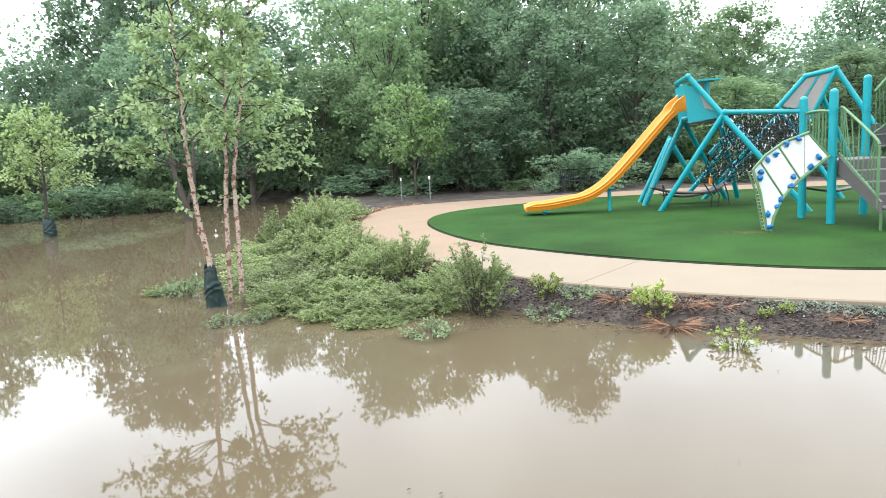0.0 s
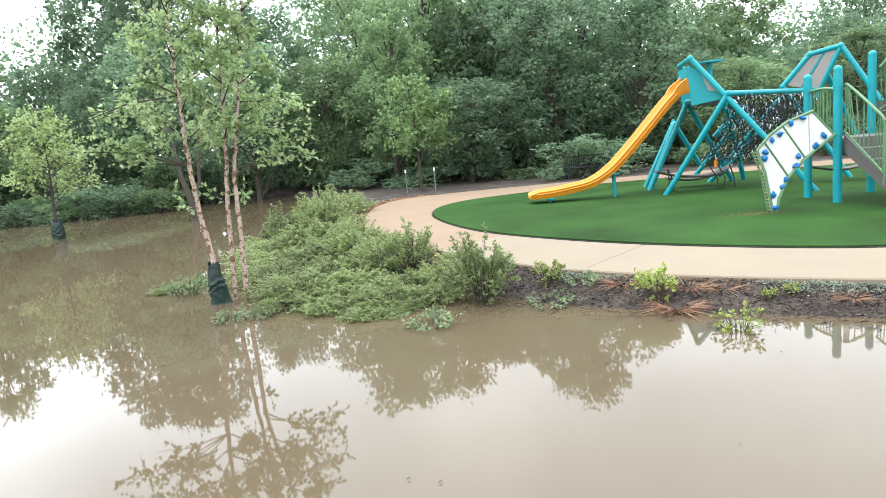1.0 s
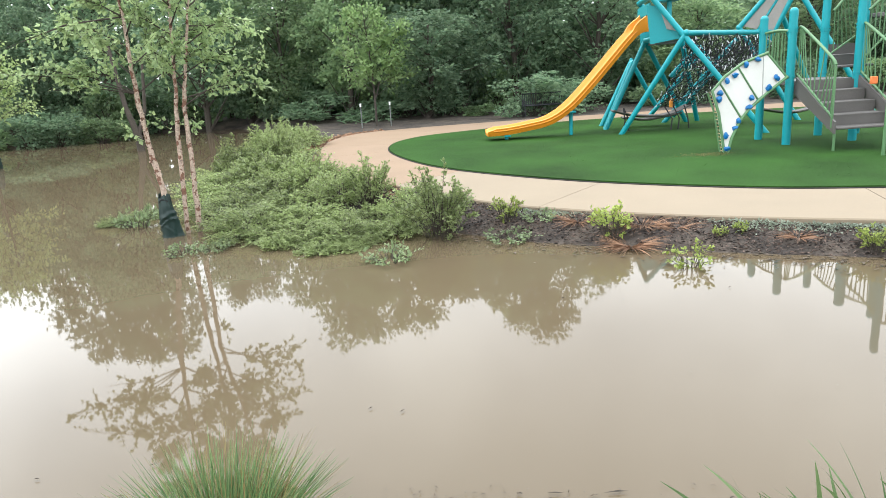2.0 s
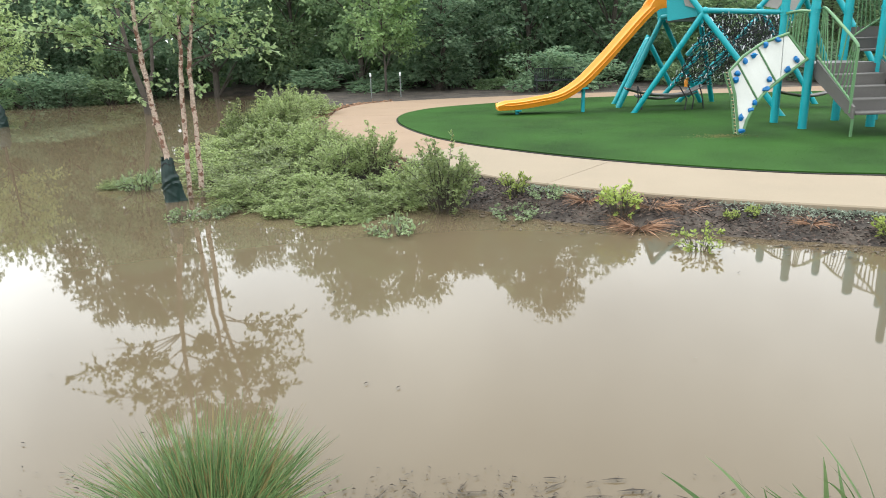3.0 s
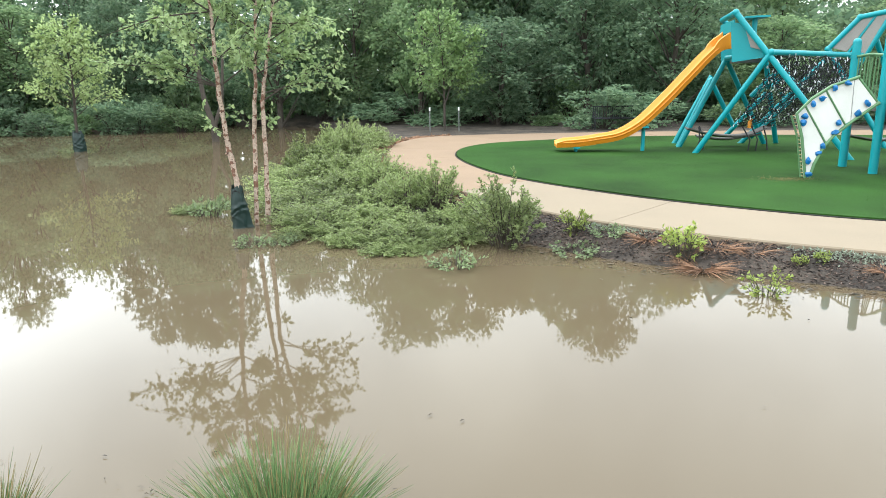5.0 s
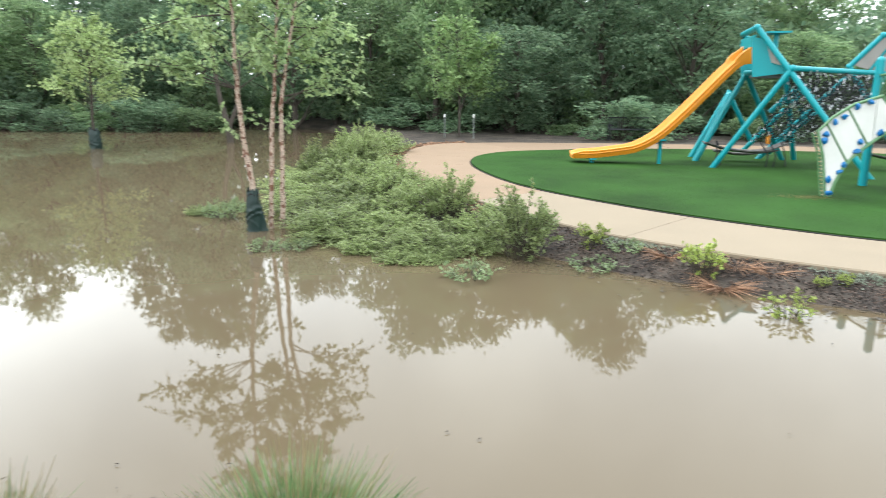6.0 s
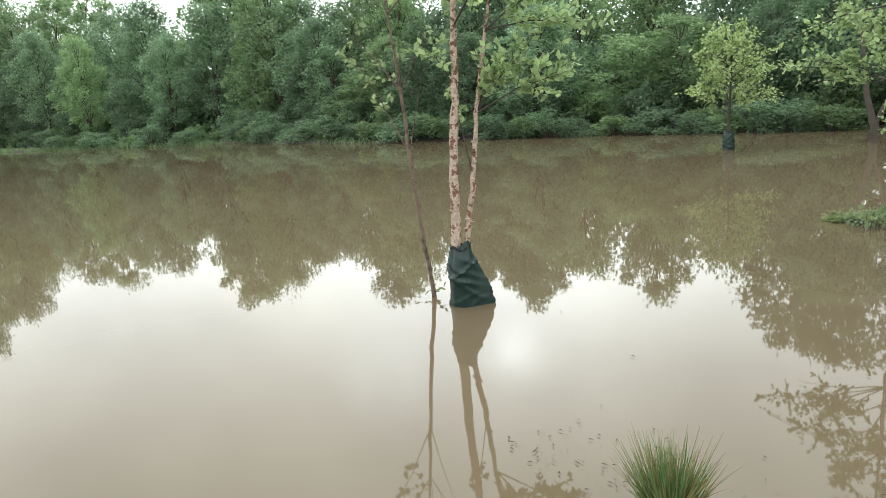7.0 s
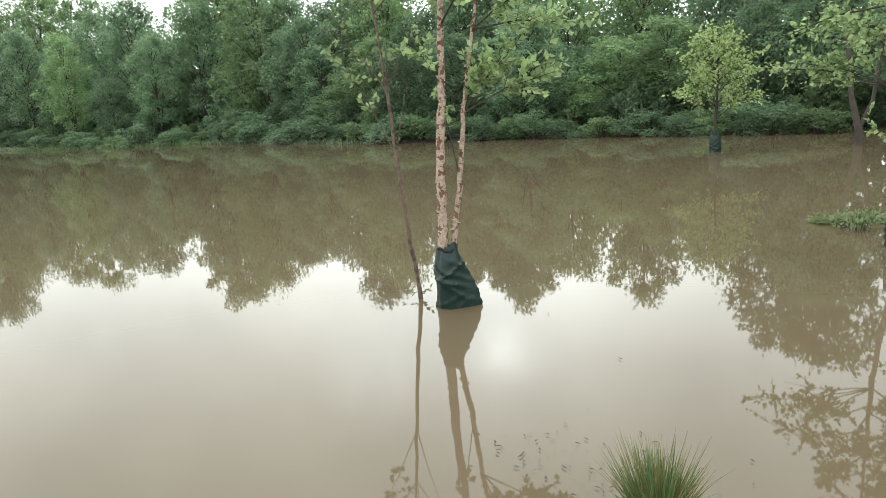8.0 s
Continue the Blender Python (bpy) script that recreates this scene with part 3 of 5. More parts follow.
def make_woodland():
    rng = np.random.default_rng(11)
    trees = [wood_tree(21, 8.2, 2.2, 1.6, 8200, 0.155, LEAF_WOOD), wood_tree(22, 9.0, 2.5, 2.0, 8800, 0.158, LEAF_WOOD), wood_tree(23, 7.2, 2.3, 0.9, 8600, 0.15, LEAF_LIGHT),
             wood_tree(24, 8.6, 1.9, 1.4, 7800, 0.155, LEAF_LIGHT), wood_tree(25, 6.4, 2.0, 0.7, 7800, 0.15, LEAF_WOOD)]
    places = []
    for back, gap, lo, hi in ((1.2, 2.7, 0.62, 0.9), (4.6, 3.0, 0.92, 1.06), (8.5, 6.2, 0.98, 1.08)):
        s = rng.uniform(0, 2)
        while s < _steps[-1]:
            x, y = along_wood(s, back + rng.uniform(-0.9, 0.9))
            k = skyline(x, y) / 8.2 * rng.uniform(lo, hi)
            places.append((x, y, rng.uniform(0, 360), min(1.3, max(0.75, k)) * rng.uniform(0.9, 1.15), k))
            s += gap * rng.uniform(0.7, 1.3) * (1.8 if x < -60 else 1.35 if x < -45 else 1.0)
    plant(trees, places, "tall leafy green tree in dense woodland", "tree", "woodland trees")
    bushes = [bush(31, 2.0, 1.3, 1900, 0.125, LEAF_WOOD), bush(32, 1.5, 1.1, 1700, 0.115, LEAF_LIGHT), bush(33, 2.6, 1.4, 2000, 0.135, LEAF_WOOD)]
    places = []
    for back, gap in ((0.5, 1.6), (1.9, 1.7), (-1.0, 1.25), (3.4, 1.7)):
        s = 0.0
        while s < _steps[-1]:
            x, y = along_wood(s, back + rng.uniform(-0.3, 0.3))
            open_side = x > -9
            s += gap * rng.uniform(0.7, 1.3) * (1.7 if x < -40 else 1.0)
            # by the playground the undergrowth keeps back under the crowns
            if -9 < x < -2.6 and back < 1.5 or open_side and back < 1.5 and rng.uniform() < 0.5 or x < -60 and back < 0 or not open_side and back > 3:
                continue
            k = rng.uniform(0.65, 1.15)
            places.append((x, y, rng.uniform(0, 360), k, k * rng.uniform(0.8, 1.1) * (0.6 if back < 0 else 0.36 if open_side and back < 1.5 else 1)))
    plant(bushes, places, "dense green bush at the edge of the woodland", "bush", "woodland undergrowth")
    # deep woods that close the view behind the front trees
    s = rng.uniform(0, _steps[-1], 130000)
    b = rng.uniform(7.0, 14.5, 130000)
    xy = np.array([along_wood(a, c) for a, c in zip(s, b)])
    tall = np.array([skyline(x, y) for x, y in xy]) * (0.9 + 0.07 * np.sin(s * 0.7))
    z = rng.uniform(0, 1, 130000) ** 1.15 * tall
    v, f = leaf_arrays(rng, np.column_stack([xy, z]), rng.normal(size=(130000, 3)), (0.56 - 0.4 * z / tall)[:, None], (0.44 - 0.32 * z / tall)[:, None])
    tagged(part_arrays("far_woods", v, f, LEAF_WOOD), "deep green woods behind the first trees", "woods", kind="stuff")
    # thicket in the shade between the trunks
    k = 42000
    s, b = rng.uniform(_steps[-1] * 0.2, _steps[-1], k), rng.uniform(2.6, 7.5, k)
    xy = np.array([along_wood(a, c) for a, c in zip(s, b)])
    v, f = leaf_arrays(rng, np.column_stack([xy, rng.uniform(0, 1, k) ** 0.8 * 3.6]), rng.normal(size=(k, 3)), 0.3, 0.22)
    tagged(part_arrays("thicket", v, f, LEAF_WOOD), "dense green thicket between the woodland trunks", "thicket", kind="stuff")
    # grass along the far waterline
    k = 9000
    s = rng.uniform(0, _steps[-1] * 0.62, k)
    xy = np.array([along_wood(a, c) for a, c in zip(s, rng.uniform(-1.8, -0.6, k))])
    v, f = blade_arrays(rng, np.column_stack([xy, np.full(k, -0.02)]), np.column_stack([rng.normal(0, 0.35, k), rng.normal(0, 0.35, k), np.ones(k)]), rng.uniform(0.18, 0.62, k), 0.03, 0.35, 3)
    tagged(part_arrays("waterside_grass", v, f, LEAF_LIGHT), "green grass along the flooded far bank", "grass", kind="stuff")


make_woodland()


# ---- young trees with watering bags ----
def watering_bag(root, at, height, radius, flare, turn, seed, ears=0.0):
    """A slack zipped bag round the trunk's foot: gathered at the top, flared on one side at the water."""
    bm = bmesh.new()
    seg, rows = 72, 36
    rng = np.random.default_rng(seed + 50)
    creases = [(rng.uniform(0.25, 1.15) * (1 if k % 3 else -1), rng.uniform(-0.1, 0.5), rng.uniform(0.014, 0.03), rng.uniform(0.006, 0.014)) for k in range(9)]
    rings = []
    for j in range(rows + 1):
        u = j / rows
        z = -0.12 + (height + 0.12) * u
        ring = []
        for k in range(seg):
            a = 2 * math.pi * k / seg
            base = radius * (0.92 + 0.1 * math.sin(3.0 * u)) if u < 0.8 else radius * (0.98 - (1.7 - 6 * ears) * (u - 0.8))
            # the slack side is pulled out to a corner at the hem
            reach = base * (1 + 0.48 * flare * max(0.0, 0.86 - u))
            off = abs((a - turn + math.pi) % (2 * math.pi) - math.pi)
            lean = math.acos(min(1.0, base / reach))
            r = base / math.cos(lean - off) if off < lean else base
            r += 0.02 * max(0, u - 0.7) * math.sin(9 * a) + 0.008 * noise.noise(Vector((math.cos(a) * 2 + seed, math.sin(a) * 2, z * 5)))
            side = ((a - turn + math.pi) % (2 * math.pi) - math.pi) * radius
            for slope, z0, wide, high in creases:
                r += high * max(0.0, 1 - abs(z - z0 + slope * side) / wide) * min(1.0, (1.02 - u) * 4)
            ring.append(bm.verts.new((at[0] + r * math.cos(a), at[1] + r * math.sin(a), z + 0.03 * math.sin(2 * a + seed) * u + ears * max(0.0, u - 0.85) * 6 * abs(math.cos(a)) ** 3)))
        rings.append(ring)
    for a, b in zip(rings, rings[1:]):
        for k in range(seg):
            bm.faces.new((a[k], a[(k + 1) % seg], b[(k + 1) % seg], b[k]))
    bag = part("watering_bag", bm, BAG, root, "dark green vinyl watering bag, slack and creased")
    c = Vector((at[0], at[1], height - 0.03))
    loop = [c + Vector((math.cos(t) * radius * 0.75, math.sin(t) * radius * 0.75, 0.015 * math.sin(3 * t))) for t in (2 * math.pi * i / 16 for i in range(17))]
    part("strap", tube(bmesh.new(), loop, 0.01, 6), STRAP, bag)
    return bag


def stems_and_leaves(root, stems, branches, leaf_mat, seed, leaf_len, per_twig, twig_len, bark=None):
    """Stems (points, radii) as parts; branches (from, to, leafy twigs) with leaves strung along their twigs."""
    rng = np.random.default_rng(seed)
    for pts, radii in stems:
        pts = spline(pts, 6)
        k = len(pts)
        rr = np.interp(np.linspace(0, 1, k), np.linspace(0, 1, len(radii)), radii)
        rr = rr * (1 + 0.10 * rng.uniform(-1, 1, k))
        jit = rng.normal(0, 0.004, (k, 3))
        part("stem", tube(bmesh.new(), [tuple(p) for p in pts + jit], [float(r) for r in rr], 9), bark or BIRCH_BARK, root)
        # curls of peeling bark
        if not bark:
            for mat, count, size in ((BIRCH_BARK, 80, 0.036), (BARK_CURL, 100, 0.027)):
                idx = rng.integers(2, k - 2, count)
                a = rng.uniform(0, 2 * math.pi, count)
                around = np.column_stack([np.cos(a), np.sin(a), np.zeros(count)])
                c = pts[idx] + around * rr[idx, None] * 0.9 - np.cross(around, (0, 0, 1)) * size * 0.45 + np.column_stack([np.zeros((count, 2)), rng.uniform(-0.05, 0.05, count)])
                v, f = leaf_arrays(rng, c, np.cross(around, (0, 0, 1)) + around * 0.15 + rng.normal(0, 0.15, (count, 3)), size, size * 0.7)
                part_arrays("peeling_bark", v, f, mat, root, "curled flakes of peeling bark", kind="stuff")
    bm = bmesh.new()
    cs, ws = [], []
    for a, b, twigs, r in branches:
        a, b = Vector(a), Vector(b)
        m = a.lerp(b, 0.5) + Vector((0, 0, 0.06 * (b - a).length))
        tube(bm, [a, m, b], [r, r * 0.6, r * 0.2], 5, cap=False)
        for _ in range(twigs):
            u = rng.uniform(0.3, 1.0)
            p = a.lerp(m, u * 2) if u < 0.5 else m.lerp(b, u * 2 - 1)
            d = (b - a).normalized() * 0.7 + Vector(rng.normal(0, 0.55, 3)) + Vector((0, 0, 0.15))
            d.normalize()
            le = twig_len * rng.uniform(0.5, 1.2)
            q = p + d * le
            tube(bm, [p, q + Vector((0, 0, -0.03 * le))], [r * 0.3, 0.0012], 3, cap=False)
            for i in range(per_twig):
                w = p.lerp(q, (i + 0.6) / per_twig)
                cs.append(tuple(w))
                ws.append(tuple(d * 0.7 + Vector(rng.normal(0, 0.7, 3)) + Vector((0, 0, -0.35))))
    part("branch", bm, bark or BARK, root, kind="stuff")
    v, f = leaf_arrays(rng, cs, ws, leaf_len, leaf_len * 0.66, 0.35, 0.4)
    part_arrays("foliage", v, f, leaf_mat, root)


def crown_branches(rng, stem_pts, count, reach, z0, z1, twigs, shape=1.0):
    """Branches that leave a stem all round between two heights."""
    pts = spline(stem_pts, 8)
    out = []
    for k in range(count):
        z = z0 + (z1 - z0) * (k + rng.uniform(0, 1)) / count
        i = int(np.argmin(np.abs(pts[:, 2] - z)))
        a = k * 2.4 + rng.uniform(-0.4, 0.4)
        u = (z - z0) / (z1 - z0)
        le = reach * (1 - 0.65 * u ** shape) * rng.uniform(0.6, 1.1)
        b = pts[i] + np.array([math.cos(a) * le, math.sin(a) * le, le * rng.uniform(0.25, 0.7)])
        out.append((tuple(pts[i]), tuple(b), twigs, 0.009))
    return out


def make_young_trees():
    rng = np.random.default_rng(3)
    # the birch standing alone in open water
    root = thing("birch_tree", (-4.3, 3.45, 0), "young multi-stem birch with peeling bark in flood water", "tree", "bagged young trees")
    s1 = [(-4.31, 3.42, -0.5), (-4.30, 3.45, 0.5), (-4.29, 3.46, 1.1), (-4.26, 3.50, 1.7), (-4.25, 3.52, 2.3), (-4.2, 3.55, 3.0), (-4.15, 3.6, 3.8)]
    s2 = [(-4.25, 3.47, -0.5), (-4.25, 3.52, 0.5), (-4.2, 3.58, 1.0), (-4.17, 3.62, 1.5), (-4.1, 3.69, 2.1), (-4.0, 3.8, 2.9), (-3.9, 3.9, 3.5)]
    br = [(s2[2], (-4.3, 3.47, 1.75), 3, 0.006), (s2[3], (-3.72, 4.08, 1.75), 18, 0.008), (s2[3], (-3.95, 3.95, 1.95), 18, 0.008), (s2[3], (-4.05, 3.68, 1.8), 15, 0.006),
          (s2[4], (-3.6, 4.15, 2.1), 14, 0.008), (s1[3], (-4.4, 3.38, 2.0), 6, 0.006), (s2[4], (-3.85, 4.0, 2.35), 12, 0.008), (s1[4], (-4.45, 3.32, 2.5), 8, 0.007)]
    br += crown_branches(rng, s1, 12, 0.75, 2.15, 3.7, 9) + crown_branches(rng, s2, 9, 0.7, 2.2, 3.4, 9)
    stems_and_leaves(root, [(s1, [0.045, 0.04, 0.034, 0.029, 0.023, 0.012, 0.004]), (s2, [0.028, 0.024, 0.021, 0.017, 0.013, 0.008, 0.004])], br, LEAF_BIRCH, 41, 0.062, 11, 0.27)
    watering_bag(root, (-4.28, 3.47), 0.5, 0.1, 5.6, 0.85, 1)
    root = thing("birch_sapling", (-4.66, 3.46, 0), "thin dark leaning birch stem rising from flood water", "tree")
    s3 = [(-4.63, 3.48, -0.5), (-4.65, 3.46, 0.0), (-4.70, 3.42, 0.55), (-4.74, 3.38, 1.2), (-4.77, 3.36, 1.7), (-4.83, 3.33, 2.3), (-4.88, 3.3, 3.1)]
    br = [(s3[3], (-4.98, 3.05, 2.0), 8, 0.006), (s3[4], (-5.0, 3.1, 2.15), 5, 0.006), (s3[3], (-4.6, 3.5, 1.95), 0, 0.005), (s3[4], (-4.75, 3.36, 2.0), 3, 0.005), (s3[4], (-4.55, 3.6, 2.25), 1, 0.005)]
    br += crown_branches(rng, s3, 8, 0.5, 2.2, 3.0, 6)
    br += [((-4.65, 3.46, 0.02), (-4.68, 3.42, 0.08), 1, 0.003), ((-4.65, 3.46, 0.02), (-4.62, 3.49, 0.08), 1, 0.003)]
    stems_and_leaves(root, [(s3, [0.022, 0.019, 0.017, 0.015, 0.012, 0.008, 0.003])], br, LEAF_BIRCH, 42, 0.062, 5, 0.16, SAPLING_BARK)
    # the birch at the edge of the shrubs
    root = thing("birch_tree", (-2.4, 7.5, 0), "young birch with three peeling stems and full crown beside shrubs", "tree", "bagged young trees")
    a1 = [(-2.4, 7.42, -0.4), (-2.42, 7.4, 0.42), (-2.49, 7.4, 0.9), (-2.53, 7.4, 1.47), (-2.54, 7.38, 2.2), (-2.53, 7.36, 2.9), (-2.5, 7.34, 3.7)]
    a2 = [(-2.31, 7.55, -0.4), (-2.29, 7.55, 0.2), (-2.25, 7.55, 0.9), (-2.2, 7.55, 1.5), (-2.14, 7.55, 2.2), (-2.1, 7.52, 3.0), (-2.06, 7.5, 3.9)]
    a3 = [(-2.18, 7.6, -0.4), (-2.17, 7.58, 0.2), (-2.14, 7.55, 0.85), (-2.12, 7.55, 1.4), (-2.0, 7.6, 2.1), (-1.88, 7.6, 2.8), (-1.8, 7.6, 3.3)]
    br = crown_branches(rng, a1, 22, 0.85, 1.45, 3.6, 17) + crown_branches(rng, a2, 20, 0.7, 1.45, 3.8, 15) + crown_branches(rng, a3, 15, 0.75, 1.3, 3.2, 17)
    br += [(a1[3], (-3.55, 6.95, 1.72), 18, 0.008), (a1[3], (-3.3, 7.2, 1.55), 7, 0.007), (a1[4], (-3.5, 7.0, 1.95), 9, 0.008), (a1[3], (-3.25, 7.05, 1.75), 16, 0.008), (a1[4], (-3.4, 7.1, 2.0), 12, 0.008), (a1[3], (-2.95, 7.2, 1.75), 14, 0.008), (a3[3], (-1.4, 7.7, 1.5), 9, 0.007), (a3[4], (-1.4, 7.75, 2.0), 16, 0.008),
           (a3[3], (-1.25, 7.85, 1.45), 5, 0.006), (a2[2], (-2.35, 7.5, 1.2), 3, 0.004), (a3[2], (-2.05, 7.6, 1.2), 4, 0.004), (a1[2], (-2.7, 7.3, 1.2), 4, 0.004)]
    stems_and_leaves(root, [(a1, [0.034, 0.03, 0.027, 0.023, 0.015, 0.009, 0.004]), (a2, [0.026, 0.025, 0.023, 0.02, 0.014, 0.008, 0.004]), (a3, [0.03, 0.028, 0.025, 0.02, 0.012, 0.008, 0.004])], br, LEAF_BIRCH, 43, 0.057, 9, 0.22)
    watering_bag(root, (-2.44, 7.42), 0.42, 0.072, 3.6, 0.1, 4, 0.06)
    # the small round-headed tree far out in the water
    root = thing("young_tree", (-9.04, 15.95, 0), "small young yellow-green tree standing in flood water", "tree", "bagged young trees")
    c1 = [(-9.04, 15.95, -0.4), (-9.05, 15.95, 0.5), (-9.03, 15.96, 1.0), (-9.0, 15.96, 1.8), (-9.05, 15.95, 3.0)]
    br = crown_branches(rng, c1, 36, 1.25, 0.75, 2.7, 22, 0.8)
    stems_and_leaves(root, [(c1, [0.04, 0.035, 0.03, 0.018, 0.005])], br, LEAF_PALE, 44, 0.085, 4, 0.3, BARK)
    watering_bag(root, (-9.04, 15.95), 0.46, 0.12, 1.0, 0.3, 7)
    # the young tree behind the path
    root = thing("young_tree", (-0.72, 19.2, ground_at(-0.72, 19.2)), "young light-green tree before dark woodland", "tree")
    d1 = [(-0.72, 19.2, 0.0), (-0.72, 19.2, 0.8), (-0.75, 19.2, 1.8), (-0.85, 19.2, 3.2)]
    d2 = [(-0.72, 19.2, 0.8), (-0.45, 19.2, 1.6), (0.0, 19.2, 2.5), (0.15, 19.2, 2.9)]
    br = crown_branches(rng, d1, 28, 1.4, 0.9, 3.0, 20, 0.9) + crown_branches(rng, d2, 12, 0.6, 1.1, 2.7, 16)
    stems_and_leaves(root, [(d1, [0.035, 0.03, 0.02, 0.006]), (d2, [0.02, 0.016, 0.01, 0.004])], br, LEAF_YOUNG, 45, 0.11, 4, 0.34, BARK)
    # bare forked trunk at the wood's edge
    root = thing("leaning_tree", (-6.62, 18.1, -0.3), "dead forked trunk leaning out of the flooded wood", "tree")
    part("trunk", rod([(-6.62, 18.1, -0.6), (-6.64, 18.1, 0.35), (-6.84, 18.1, 1.1), (-7.1, 18.3, 2.6)], [0.11, 0.09, 0.06, 0.04], 9), BARK, root)
    part("limb", rod([(-6.63, 18.1, 0.4), (-6.42, 18.2, 1.0), (-6.3, 18.3, 2.5)], [0.06, 0.045, 0.03], 7), BARK, root)


make_young_trees()


# ---- shrubs and grasses on the banks ----
def shrub(seed, height, spread, stems, per, size, mat, up=1.0, name="shrub"):
    """A shrub at the origin: wiry arching stems with short side shoots, leaves in rows along all of them."""
    rng = np.random.default_rng(seed)
    root = thing(name, (0, 0, 0))
    bm = bmesh.new()
    cs, ws = [], []

    def leaves_along(p, q, count, way):
        for i in range(count):
            w = p.lerp(q, (i + rng.uniform(0.2, 1)) / count)
            side = way.cross(Vector(rng.normal(0, 1, 3))).normalized()
            cs.append(tuple(w))
            ws.append(tuple(way * 0.5 + side * 0.9 + Vector((0, 0, 0.2))))
    for k in range(stems):
        a = k * 2.4 + rng.uniform(-0.5, 0.5)
        out = spread * math.sqrt(rng.uniform(0.02, 1.0))
        top = height * rng.uniform(0.6, 1.08) * (1 - 0.55 * (out / spread) ** 2 * up)
        b = a + rng.normal(0, 0.25)
        p = [Vector((0.15 * out * math.cos(a), 0.15 * out * math.sin(a), -0.08)), Vector((0.6 * out * math.cos(a), 0.6 * out * math.sin(a), top * 0.66)), Vector((out * math.cos(b), out * math.sin(b), top))]
        tube(bm, p, [0.005, 0.0035, 0.0015], 4, cap=False)
        shoots = max(2, per // 8)
        for j in range(shoots):
            u = 0.25 + 0.72 * (j + rng.uniform(0, 1)) / shoots
            base = p[0].lerp(p[1], u * 2) if u < 0.5 else p[1].lerp(p[2], u * 2 - 1)
            way = Vector((math.cos(b), math.sin(b), 0.45)) * 0.5 + Vector(rng.normal(0, 0.6, 3))
            way.normalize()
            tip = base + way * spread * rng.uniform(0.1, 0.24)
            tube(bm, [base, tip], [0.002, 0.001], 3, cap=False)
            leaves_along(base, tip, 5, way)
        leaves_along(p[1], p[2], per - 5 * shoots if per > 5 * shoots else 3, (p[2] - p[1]).normalized())
    part("stem", bm, BARK, root)
    v, f = leaf_arrays(rng, cs, ws, size, size * 0.66, 0.35, 0.6)
    v[:, 2] = np.maximum(v[:, 2], 0.004)
    part_arrays("foliage", v, f, mat, root)
    return root


